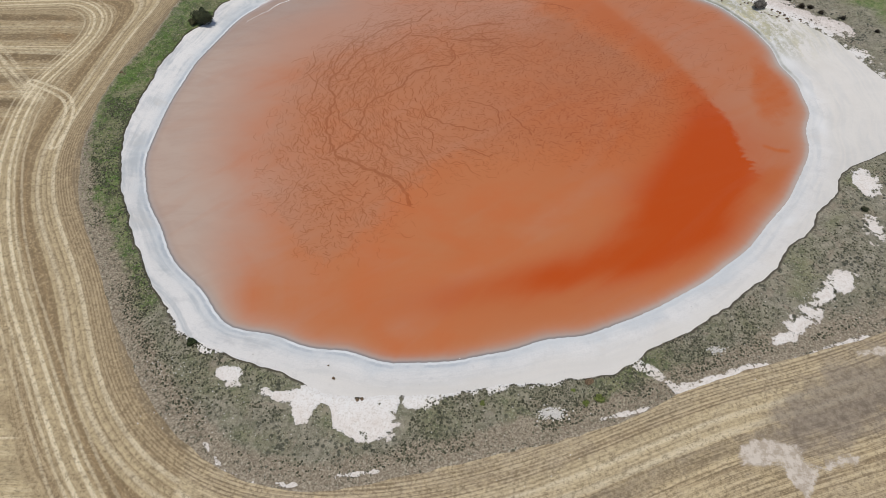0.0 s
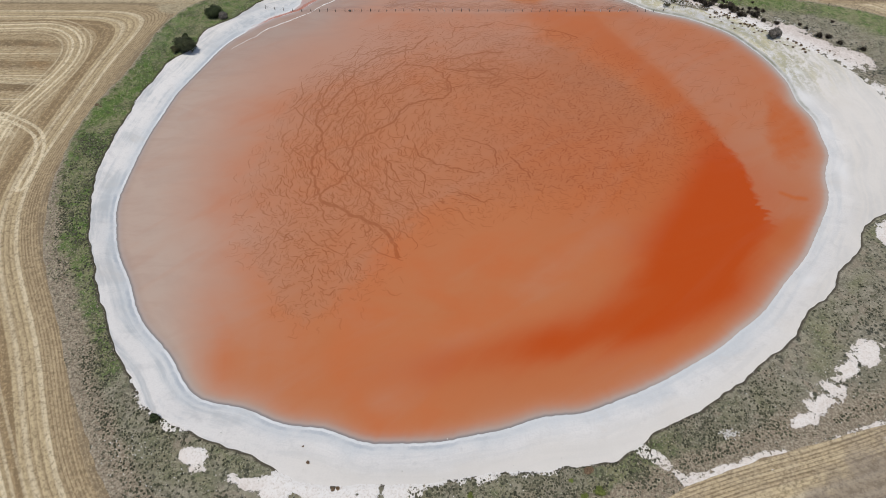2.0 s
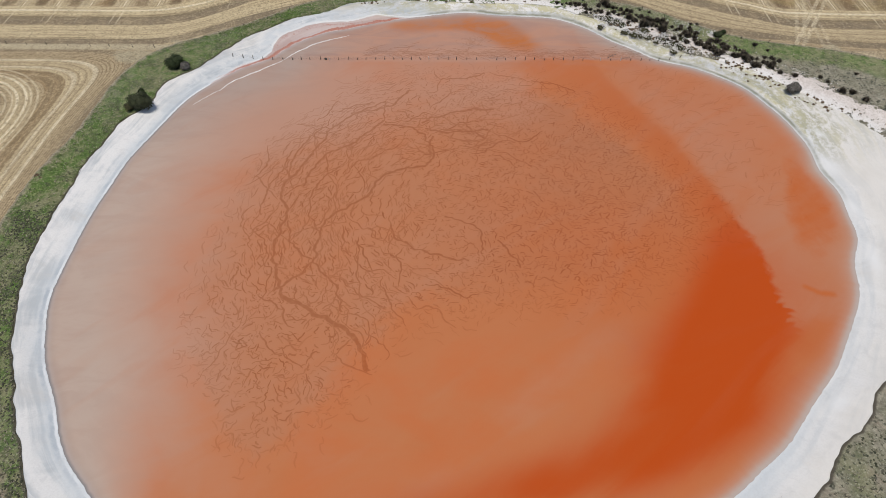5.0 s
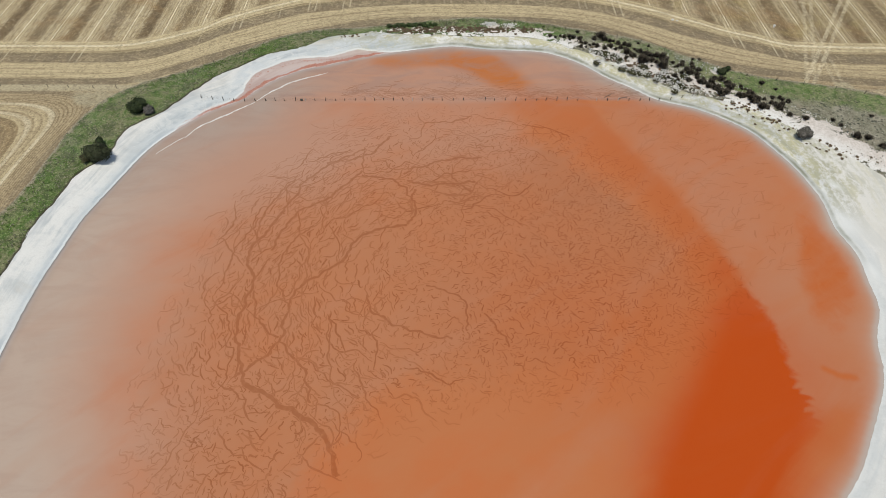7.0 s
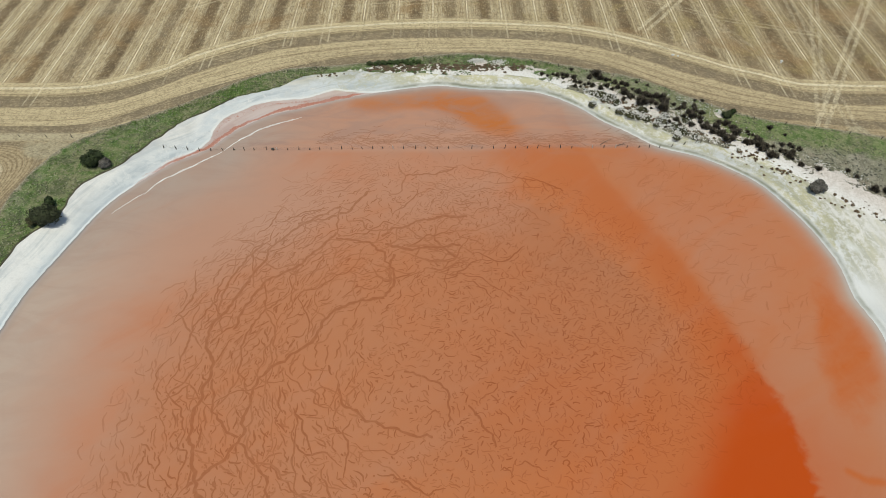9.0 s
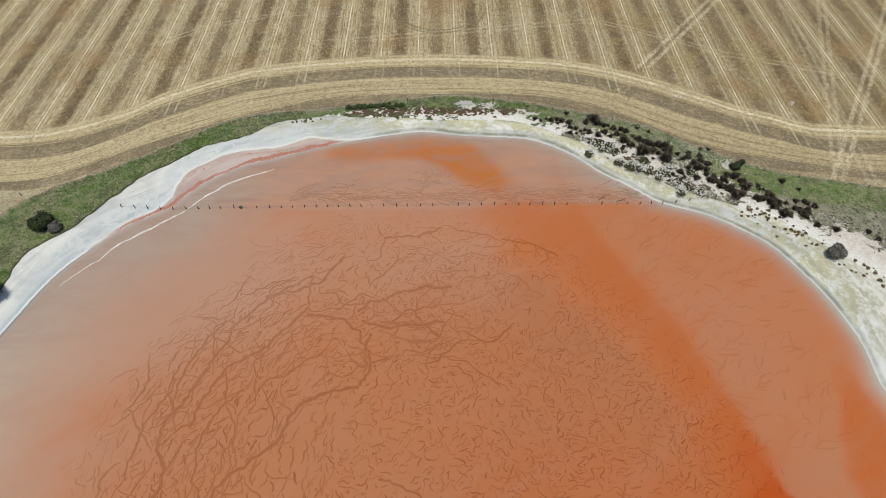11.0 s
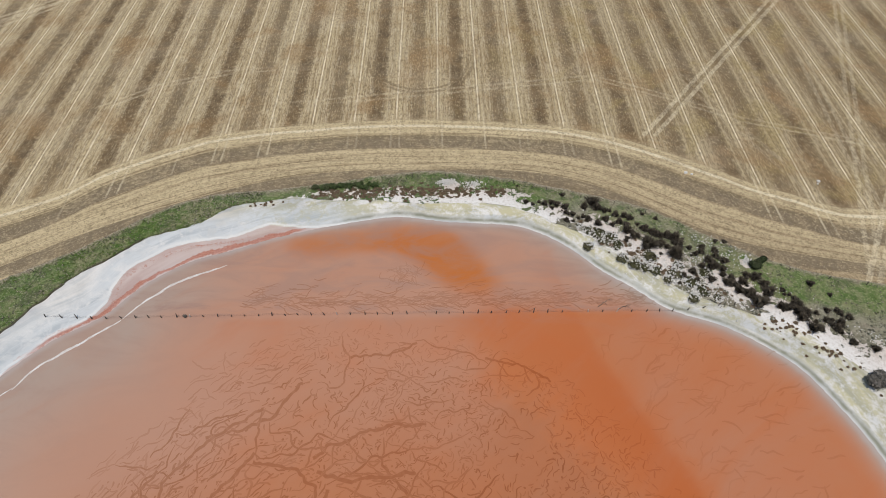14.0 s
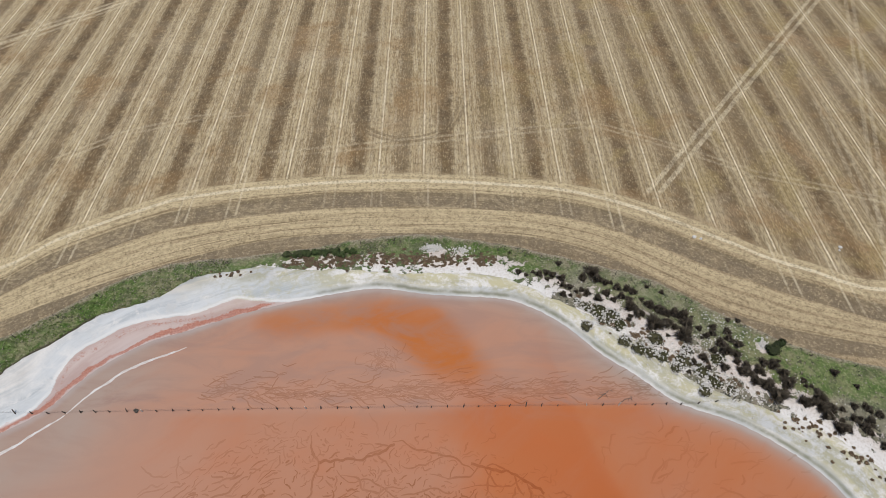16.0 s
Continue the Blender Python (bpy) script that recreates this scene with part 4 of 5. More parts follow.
def bush(name, radius, height, lobes_n, leaf_n, leaf_size, material, seed, label, category, group):
    rng = np.random.default_rng(seed)
    root = tagged(new(name), label, category, group)
    bm = bmesh.new()
    for k in range(5):
        a = k * 1.256 + rng.uniform(0, 0.8)
        tube(bm, (0.1 * radius * math.cos(a), 0.1 * radius * math.sin(a), -0.05),
             (0.5 * radius * math.cos(a), 0.5 * radius * math.sin(a), height * 0.55), 0.05 * radius, 0.02 * radius, 5)
    part("stem", bm, BARK, root)
    lobes = []
    for k in range(lobes_n):
        a, q = rng.uniform(0, 6.28), radius * 0.58 * math.sqrt(rng.random())
        s = radius * rng.uniform(0.36, 0.55)
        h = height * rng.uniform(0.38, 0.68) * (1 - 0.3 * q / radius)
        lobes.append(((q * math.cos(a), q * math.sin(a), h), (s, s, min(s, height * 0.42))))
    bm = bmesh.new()
    for c, s in lobes:
        lump(bm, c, [v * 0.86 for v in s], rng, 1, 0.3)
    leaves(bm, lobes, leaf_n, leaf_size, rng)
    part("crown", bm, material, root)
    return root


def rush(radius, height, seed, label):
    """A dense tussock of upright dark blades."""
    rng = np.random.default_rng(seed)
    root = tagged(new("rush_bush"), label, "bush", "rush bushes on the sandy shore")
    bm = bmesh.new()
    for k in range(4):
        a = rng.uniform(0, 6.28)
        lump(bm, (0.38 * radius * math.cos(a), 0.38 * radius * math.sin(a), height * rng.uniform(0.15, 0.3)), (radius * rng.uniform(0.3, 0.5), radius * rng.uniform(0.3, 0.5), height * 0.32), rng, 2, 0.6)
    part("tussock_base", bm, SEDGE, root)
    bm = bmesh.new()
    for k in range(420):
        a, q = rng.uniform(0, 6.28), math.sqrt(rng.random())
        d = Vector((math.cos(a), math.sin(a), 0))
        p = d * q * radius * 0.6
        tip = d * radius * (0.35 + 0.75 * q) * rng.uniform(0.6, 1.35) * (1 + 0.3 * math.sin(3 * a + seed)) + Vector((0, 0, height * rng.uniform(0.65, 1.1) * (1.05 - 0.55 * q * q)))
        side = d.cross(Vector((rng.normal() * 0.4, rng.normal() * 0.4, 1))).normalized() * rng.uniform(0.03, 0.07) * radius
        mid = (p + tip) * 0.5 + Vector((0, 0, height * 0.12))
        a1, a2, b1, b2, t = (bm.verts.new(v) for v in (p - side, p + side, mid + side * 0.8, mid - side * 0.8, tip))
        bm.faces.new((a1, a2, b1, b2)), bm.faces.new((b2, b1, t))
    part("foliage", bm, SEDGE, root)
    return root


def place(masters, spots, spread=0.15, seed=5, z=0.24):
    """Copies of the masters (built at radius 1) at (x, y, radius)."""
    rng = np.random.default_rng(seed)
    for px, py, rad in spots:
        ob = copy_thing(masters[rng.integers(len(masters))], Matrix.Identity(4))
        k = rad * rng.uniform(1 - spread, 1 + spread)
        base = ground_at(px, py)
        ob.matrix_basis = pose(px, py, z if base >= 0.24 else base - 0.02, 0, 0, rng.uniform(0, 360)) @ Matrix.Diagonal((k * rng.uniform(0.9, 1.15), k, k * rng.uniform(0.85, 1.1), 1))


def away(masters):
    """Take the masters themselves out once they are copied."""
    for ob in masters:
        for o in (*ob.children_recursive, ob):
            bpy.data.objects.remove(o)


# ---- trees and large shrubs on the west verge ----
bush("tree", 3.5, 5.2, 15, 2600, 0.42, LEAF, 11, "dense dark green round tree on the grassy verge", "tree", "").matrix_basis = pose(-94.6, 36.6, 0.2)
bush("shrub", 1.5, 3.0, 7, 900, 0.34, LEAF, 12, "small dark green shrub beside the round tree", "shrub", "").matrix_basis = pose(-96.6, 42.0, 0.2)
bush("shrub", 1.6, 2.6, 7, 700, 0.34, OLIVE, 13, "thin olive-grey shrub beside the round tree", "shrub", "").matrix_basis = pose(-98.0, 35.8, 0.2)
bush("tree", 2.9, 4.2, 12, 1900, 0.40, LEAF, 14, "low dark green tree beside a grey shrub", "tree", "").matrix_basis = pose(-90.9, 57.4, 0.2)
bush("shrub", 2.0, 2.6, 9, 900, 0.36, GREYLEAF, 15, "leafless grey shrub leaning against a dark tree", "shrub", "").matrix_basis = pose(-87.9, 56.3, 0.2)
bush("shrub", 1.0, 1.3, 6, 500, 0.24, LEAF, 16, "lone dark shrub at the edge of the salt", "shrub", "").matrix_basis = pose(-66.2, -87.9, 0.2)
bush("shrub", 0.95, 1.2, 6, 500, 0.24, LEAF, 17, "lone dark shrub on the grey marsh", "shrub", "").matrix_basis = pose(91.4, -50.6, 0.2)
bush("shrub", 2.5, 2.4, 11, 1300, 0.36, GREYLEAF, 18, "wide grey shrub on white sand", "shrub", "").matrix_basis = pose(98.0, 47.2, 0.2)
bush("shrub", 1.5, 2.2, 8, 900, 0.30, LEAF, 19, "dark green shrub beside bare white ground", "shrub", "").matrix_basis = pose(83.6, 76.4, 0.2)
bush("shrub", 1.2, 1.8, 7, 700, 0.28, LEAF, 20, "dark green shrub on the green verge", "shrub", "").matrix_basis = pose(85.6, 77.6, 0.2)

# ---- rush bushes along the north-east shore ----
rushes = [rush(1.0, 1.25, 30 + k, "dark brown rush bush on pale sandy shore") for k in range(5)]
NORTH = [(37.5, 96.5, 0.8), (39.2, 96.8, 0.9), (40.4, 96.1, 0.8), (42.4, 95.2, 0.9), (42.4, 93.4, 0.75), (44.0, 92.8, 0.8), (42.3, 99.5, 0.6), (49.5, 96.7, 1.6),
         (50.4, 94.9, 1.2), (47.4, 95.8, 0.7), (46.5, 91.9, 0.7), (47.6, 91.1, 0.9), (49.7, 89.6, 0.85), (51.8, 91.0, 0.9), (53.2, 89.3, 0.8), (54.5, 92.5, 0.85),
         (55.0, 90.1, 0.8), (56.6, 92.1, 0.85), (57.8, 91.3, 0.9), (56.5, 89.3, 0.85), (52.1, 93.9, 0.75), (53.3, 93.9, 0.65)]
MIDDLE = [(56.5, 87.3, 1.25), (57.8, 85.7, 1.25), (59.3, 89.3, 0.65), (61.2, 92.7, 0.5), (64.2, 91.2, 0.55), (60.6, 87.8, 0.95), (62.2, 86.7, 1.1), (63.6, 85.9, 1.2),
          (65.4, 85.6, 1.15), (67.1, 84.8, 1.35), (67.5, 82.9, 1.25), (60.6, 82.7, 1.65), (63.5, 83.2, 1.05), (64.8, 82.1, 0.85), (66.2, 79.8, 1.7), (55.4, 84.0, 0.6),
          (69.9, 81.8, 0.7), (73.0, 82.0, 0.85), (71.0, 80.0, 0.8), (72.3, 80.5, 0.9), (73.3, 78.0, 1.05), (73.9, 76.4, 1.25), (71.5, 76.4, 0.85), (75.4, 79.2, 1.05)]
EAST = [(76.9, 77.8, 0.95), (75.8, 75.4, 0.9), (72.5, 72.5, 0.85), (66.6, 73.7, 0.85), (68.8, 74.7, 0.8), (69.3, 72.5, 0.7), (65.1, 71.6, 0.6), (75.7, 71.7, 1.1),
        (76.9, 71.3, 1.25), (77.1, 73.0, 0.95), (77.9, 69.5, 1.3), (79.2, 71.7, 1.05), (80.8, 73.4, 1.05), (79.8, 68.3, 1.4), (83.9, 71.0, 1.15), (84.3, 69.1, 1.25),
        (81.1, 66.2, 1.5), (82.6, 73.0, 0.95), (85.6, 65.0, 1.05), (86.8, 64.6, 1.05), (89.1, 65.8, 1.25), (88.7, 63.8, 1.4), (90.6, 63.7, 0.85), (89.1, 62.0, 1.25)]
FAR_EAST = [(90.5, 59.5, 1.15), (92.0, 59.3, 0.9), (95.2, 63.9, 0.75), (94.0, 61.4, 0.9), (97.8, 63.1, 0.8), (99.2, 62.1, 0.8), (96.8, 60.6, 1.05), (95.3, 59.6, 0.95),
            (97.4, 55.9, 0.8), (76.7, 83.8, 0.6), (78.8, 83.6, 0.65), (94.3, 71.1, 0.9), (97.6, 68.1, 0.5), (101.4, 54.3, 0.85), (108.9, 53.6, 0.65), (112.7, 46.5, 1.3),
            (115.5, 45.9, 1.2), (110.3, 51.3, 0.65), (118.0, 42.5, 1.0), (120.8, 55.5, 0.65), (124.0, 38.9, 0.9), (132.0, 30.5, 0.9), (75.6, 80.9, 0.8), (86.6, 78.5, 0.7)]
place(rushes, NORTH + MIDDLE + EAST + FAR_EAST)
rng = np.random.default_rng(77)
extra = []
for k in range(46):
    t = rng.random()
    cx, cy = np.interp(t, [0, 0.3, 0.6, 1], [28, 56, 76, 96]), np.interp(t, [0, 0.3, 0.6, 1], [99.5, 89, 75, 60])
    extra.append((cx + rng.normal() * 2.2, cy + rng.normal() * 2.2, rng.uniform(0.35, 0.65)))
place(rushes, extra, seed=9)
hedge = [bush("shrub", 1.0, 1.1, 9, 620, 0.24, HEDGE, 140 + k, "low dark green shrub in a row on the verge", "shrub", "low hedge on the north verge") for k in range(3)]
place(hedge, [(-20.5 + 1.25 * k + rng.normal() * 0.3, 102.4 + 0.1 * k + rng.normal() * 0.35, rng.uniform(0.8, 1.15)) for k in range(13)], seed=10)
away(hedge)
away(rushes)

# ---- cushions of samphire on the sand and at the north shore ----
cushions = [bush("low_shrub", 1.0, 0.55, 9, 260, 0.26, MATLEAF, 50 + k, "low brown cushion shrub on salty sand", "shrub", "cushion shrubs on the sand") for k in range(4)]
spots = []
for cx, cy, a, b, count, size in ((51.0, 86.0, 5.0, 2.6, 26, 0.55), (58.5, 79.5, 4.0, 2.5, 18, 0.6), (65.0, 75.0, 5.5, 2.6, 26, 0.55), (72.0, 69.5, 5.0, 1.6, 20, 0.5),
                                  (84.5, 60.0, 5.0, 1.8, 26, 0.42), (92.0, 53.5, 5.0, 2.0, 24, 0.42), (8.0, 101.0, 10.0, 1.6, 60, 0.5),
                                  (-13.0, 99.8, 10.0, 0.7, 26, 0.42), (104.0, 42.0, 8.0, 2.5, 30, 0.4), (-36.0, 97.5, 9.0, 0.8, 12, 0.35)):
    turn = -38 if cx > 40 else 0
    for k in range(count):
        p, q = rng.normal() * a * 0.6, rng.normal() * b * 0.6
        c, s = math.cos(radians(turn)), math.sin(radians(turn))
        spots.append((cx + p * c - q * s, cy + p * s + q * c, size * rng.uniform(0.5, 1.35)))
spots += [(-35.7, -95.7, 0.35), (-30.5, -100.8, 0.55), (-29.6, -100.6, 0.4), (15.4, -97.3, 0.8), (16.2, -97.0, 0.6), (-37.3, -92.4, 0.2), (-113.2, 8.2, 0.6), (-111.9, 7.4, 0.5)]
place(cushions, spots, seed=21, z=0.18)
verts, faces = [], []
shapes = [[c.data for c in ob.children if c.name.startswith("crown")][0] for ob in cushions]
for k in range(400):
    me = shapes[k % len(shapes)]
    px, py = rng.uniform(-20, 28), 101.0 + rng.normal() * 1.2
    co = np.empty(len(me.vertices) * 3)
    me.vertices.foreach_get("co", co)
    size, turn, b = rng.uniform(0.22, 0.55), rng.uniform(0, 6.28), len(verts)
    co = co.reshape(-1, 3) * size
    verts += np.stack([px + co[:, 0] * math.cos(turn) * 1.5 - co[:, 1] * math.sin(turn), py + co[:, 0] * math.sin(turn) * 0.9 + co[:, 1] * math.cos(turn), 0.2 + co[:, 2]], -1).tolist()
    faces += [[b + i for i in p.vertices] for p in me.polygons]
tagged(soup("samphire_patch", verts, faces, MATLEAF), "patch of small brown samphire cushions on pale sand", "samphire", kind="stuff")
away(cushions)
mats = [bush("mat_shrub", 1.0, 0.32, 14, 420, 0.2, OLIVE, 80 + k, "flat grey-green mat shrub among white stones", "shrub", "mat shrubs among stones") for k in range(3)]
MATS = [(47.0, 87.4, 1.3), (49.5, 86.6, 1.9), (51.8, 85.2, 2.1), (50.0, 84.2, 1.5), (46.6, 83.4, 1.3), (53.2, 83.0, 1.5), (60.0, 79.2, 1.9), (53.8, 79.2, 1.5), (56.4, 77.4, 1.6), (58.6, 76.2, 1.5),
        (60.6, 75.4, 1.4), (64.6, 74.4, 2.0), (67.6, 72.0, 1.9), (63.0, 72.6, 1.4), (69.5, 69.4, 1.7), (67.4, 67.8, 1.3), (66.0, 76.6, 1.4), (71.5, 74.5, 1.5), (45.0, 89.0, 0.9), (72.5, 67.6, 1.3)]
place(mats, MATS, seed=23, z=0.16)
away(mats)
limes = [bush("low_shrub", 1.0, 0.9, 7, 260, 0.3, LIME, 60, "bright lime-green shrub on the grey marsh", "shrub", "")]
place(limes, [(14.2, -101.6, 0.75), (17.1, -100.7, 0.95), (12.2, -98.9, 0.5), (-6.0, -101.6, 0.6)], seed=22)
away(limes)

# ---- loose limestone ----
def stones(name, spots, label, seed):
    rng = np.random.default_rng(seed)
    verts, faces = [], []
    for px, py, pz, s in spots:
        b = len(verts)
        pz += ground_at(px, py) - 0.24
        k = rng.uniform(0.65, 1.25, 8)
        turn = rng.uniform(0, 6.28)
        for i in range(8):
            a = turn + (i % 4) * 1.571 + (0.4 if i > 3 else 0)
            q = s * k[i] * (0.5 if i < 4 else 0.34)
            verts.append((px + q * math.cos(a), py + q * math.sin(a), pz + (0 if i < 4 else s * 0.5 * k[7 - i])))
        faces += [(b + 4, b + 5, b + 6, b + 7)] + [(b + i, b + (i + 1) % 4, b + 4 + (i + 1) % 4, b + 4 + i) for i in range(4)]
    return tagged(soup(name, verts, faces, STONE), label, "stones", kind="stuff")


spots = []
for cx, cy, a, b, count in ((52.0, 86.5, 6.0, 3.0, 420), (59.0, 80.0, 5.0, 3.0, 300), (65.5, 75.5, 6.5, 3.5, 420), (74.0, 77.0, 7.0, 4.0, 260), (76.0, 82.0, 7.0, 2.0, 160),
                            (72.0, 70.0, 7.0, 2.0, 240), (86.0, 68.0, 7.0, 3.0, 90), (104.0, 56.0, 6.0, 1.5, 90), (110.0, 50.0, 4.0, 2.0, 50)):
    for k in range(count):
        p, q = rng.normal() * a * 0.6, rng.normal() * b * 0.6
        spots.append((cx + p * 0.79 + q * 0.62, cy - p * 0.62 + q * 0.79, 0.24, rng.uniform(0.12, 0.5) ** 1.2 + 0.05))
for cx, cy, rad in MATS:
    for k in range(int(46 * rad)):
        a, q = rng.uniform(0, 6.28), rad * math.sqrt(rng.random())
        spots.append((cx + q * math.cos(a), cy + q * math.sin(a), 0.18 + 0.30 * rad * rng.random(), rng.uniform(0.2, 0.55)))
for cx, cy, spread, count in ((-70.0, -94.0, 2.6, 70), (-62.0, -101.0, 6.0, 50), (-44.0, -106.0, 8.0, 40), (60.0, -80.0, 9.0, 50), (-3.0, -104.0, 9.0, 40)):
    for k in range(count):
        spots.append((cx + rng.normal() * spread, cy + rng.normal() * spread * 0.6, 0.26, rng.uniform(0.12, 0.34)))
stones("scattered_stones", spots, "scattered white limestone pieces on the sandy shore", 3)
for cx, cy, a, b, count, label in ((13.0, 104.4, 2.6, 1.1, 210, "heap of white limestone on the green verge"), (19.8, 103.7, 2.2, 1.2, 110, "loose heap of pale grey limestone in grass"),
                                   (7.4, -103.8, 2.6, 1.2, 230, "heap of white limestone on the grey marsh"), (82.4, 77.6, 1.2, 1.4, 90, "heap of white limestone beside a dark shrub"),
                                   (43.0, -90.0, 1.6, 0.9, 50, "thin scatter of pale stones on the marsh")):
    heap = []
    for k in range(count):
        p, q = rng.normal() * 0.55, rng.normal() * 0.55
        heap.append((cx + p * a, cy + q * b, 0.22 + 0.45 * max(0, 1 - p * p - q * q) * rng.random(), rng.uniform(0.25, 0.6)))
    stones("stone_heap", heap, label, int(cx) + 40)


def field_stone(px, py, size, seed):
    rng = np.random.default_rng(seed)
    root = tagged(new("field_stone"), "single white limestone lying on brown stubble", "stone", "loose stones on the stubble")
    bm = bmesh.new()
    lump(bm, (0, 0, size * 0.3), (size, size * 0.8, size * 0.55), rng, 2, 0.5)
    part("stone", bm, STONE, root)
    root.matrix_basis = pose(px, py, 0.27, 0, 0, rng.uniform(0, 360))


for k, (px, py, size) in enumerate(((76.0, 107.3, 0.55), (77.4, 106.8, 0.35), (109.6, 103.8, 0.5), (109.0, 102.9, 0.3))):
    field_stone(px, py, size, 200 + k)


# ---- fences ----
def fence(name, points, spacing, height, radius, label, seed, bleached=0.0, lean=6.0, gaps=0.0, wire=True):
    """Old posts along a line, joined by strands of wire."""
    rng = np.random.default_rng(seed)
    root = tagged(new(name), label, "fence")
    meshes = []
    for k in range(4):
        bm = bmesh.new()
        h = height * (0.8 + 0.1 * k)
        tube(bm, (0, 0, -0.3), (0.02 * k, 0.03, h * 0.6), radius, radius * 0.9, 8)
        tube(bm, (0.02 * k, 0.03, h * 0.6), (0.03 * k, 0.01, h), radius * 0.9, radius * 0.62, 8)
        me = bpy.data.meshes.new("post")
        bm.to_mesh(me), bm.free()
        meshes.append(me)
    pale = [me.copy() for me in meshes]
    for me in meshes:
        me.materials.append(POST)
    for me in pale:
        me.materials.append(BLEACH)
    path = [Vector((*p, 0.0)) for p in points]
    lengths = [(b - a).length for a, b in zip(path, path[1:])]
    total, at, tops = sum(lengths), 0.0, []
    while at < total:
        rest, i = at, 0
        while i < len(lengths) - 1 and rest > lengths[i]:
            rest -= lengths[i]
            i += 1
        p = path[i].lerp(path[i + 1], rest / lengths[i])
        p.z = ground_at(p.x, p.y) + points_z
        if rng.random() >= gaps:
            white = rng.random() < bleached
            ob = new("post", (pale if white else meshes)[rng.integers(4)])
            ob.parent = root
            ob.matrix_basis = pose(p.x, p.y, p.z, rng.normal() * lean, rng.normal() * lean, rng.uniform(0, 360))
            if white:
                tagged(ob, "sun-bleached pale post")
        tops.append(p + Vector((0, 0, height * 0.75)))
        at += spacing * rng.uniform(0.9, 1.1)
    if wire:
        for level in (0.0, -0.35 * height):
            bm = bmesh.new()
            for a, b in zip(tops, tops[1:]):
                m = (a + b) / 2 + Vector((0, 0, level - 0.06))
                tube(bm, a + Vector((0, 0, level)), m, 0.009, 0.009, 4), tube(bm, m, b + Vector((0, 0, level)), 0.009, 0.009, 4)
            part("wire", bm, STEEL, root)
    return root


points_z = 0.0
fence("lake_fence", [(-75.0, 64.7), (-60.6, 65.0), (-25.8, 65.4), (20.8, 65.6), (62.5, 65.7), (78.0, 65.8)], 3.08, 1.15, 0.115, "line of old leaning posts standing in shallow brine", 4, 0.18, 8.0, 0.06)
points_z = 0.02
ring_at = lambda deg, inset: tuple(float((edge_r(np.array([radians(deg)]))[0] - inset) * f(radians(deg))) for f in (math.cos, math.sin))
fence("paddock_fence", [ring_at(a, 1.2) for a in range(20, 146, 3)], 8.5, 1.25, 0.09, "post and wire fence at the edge of the stubble", 5, 0.0, 3.0, 0.1)
fence("boundary_fence", [(-101.0, 67.9), (-118, 68.4), (-150, 69.4)], 7.0, 1.25, 0.09, "post and wire fence between two paddocks", 6, 0.0, 3.0)

# ---- drift wood on the shore ----
def drift(name, a, b, radius, seed, label):
    rng = np.random.default_rng(seed)
    root = tagged(new(name), label, "driftwood")
    a, b = Vector(a), Vector(b)
    bm = bmesh.new()
    prev = a
    for k in range(1, 7):
        p = a.lerp(b, k / 6) + Vector((rng.normal() * 0.12, rng.normal() * 0.25, 0.04))
        tube(bm, prev, p, radius * (1.1 - 0.13 * k), radius * (1.0 - 0.13 * k), 7)
        prev = p
    part("trunk", bm, BARK, root)
    bm = bmesh.new()
    for k in range(6):
        p = a.lerp(b, rng.uniform(0.3, 0.95))
        tube(bm, p, p + Vector((rng.normal() * 0.8, rng.normal() * 0.8, rng.uniform(0.2, 0.7))), radius * 0.35, radius * 0.1, 5)
    part("branch", bm, BARK, root)
    return root


drift("fallen_log", (80.2, 65.6, ground_at(80.2, 65.6)), (72.5, 65.4, ground_at(72.5, 65.4)), 0.24, 3, "long grey log lying on pale sand")
drift("dead_branch", (46.3, 67.0, LAKE + 0.06), (49.2, 68.8, LAKE + 0.2), 0.09, 4, "dead grey branch lying in the shallows")
drift("dead_branch", (50.8, 66.6, LAKE + 0.06), (53.4, 67.3, LAKE + 0.2), 0.08, 5, "dead grey branch lying at the waterline")
weeds = [bush("tumbleweed", 0.9, 1.1, 6, 420, 0.24, GREYLEAF, 71, "dry grey tumbleweed caught on a fence post", "dry bush", "")]
place(weeds, [(-45.3, 65.3, 0.5), (-56.0, 65.2, 0.32)])
away(weeds)

# ---- salt bars in the shallows ----
def ribbon(points, width, rng, step=0.45, wander=0.0, taper=True):
    """Resampled centre line and half widths of a winding strip."""
    pts = [Vector((*p, 0)) for p in points]
    out = []
    for i in range(len(pts) - 1):
        p0, p1, p2, p3 = pts[max(i - 1, 0)], pts[i], pts[i + 1], pts[min(i + 2, len(pts) - 1)]
        n = max(2, int((p2 - p1).length / step))
        for k in range(n):
            t = k / n
            out.append(0.5 * (2 * p1 + (p2 - p0) * t + (2 * p0 - 5 * p1 + 4 * p2 - p3) * t * t + (3 * p1 - p0 - 3 * p2 + p3) * t ** 3))
    out.append(pts[-1])
    n, ph = len(out), rng.uniform(0, 100)
    res = []
    for i, p in enumerate(out):
        d = (out[min(i + 1, n - 1)] - out[max(i - 1, 0)]).normalized()
        side = Vector((-d.y, d.x, 0))
        w = wander * (noise.noise((p.x * 0.35, p.y * 0.35, ph)) + 0.5 * noise.noise((p.x, p.y, ph)))
        k = math.sin(math.pi * min(1, (i + 0.6) / n * 0.96 + 0.02)) ** 0.5 if taper else 1
        k *= 1 + 0.45 * noise.noise((p.x * 0.9, p.y * 0.9, ph + 9))
        res.append((p + side * w, side * width * 0.5 * k, k))
    return res


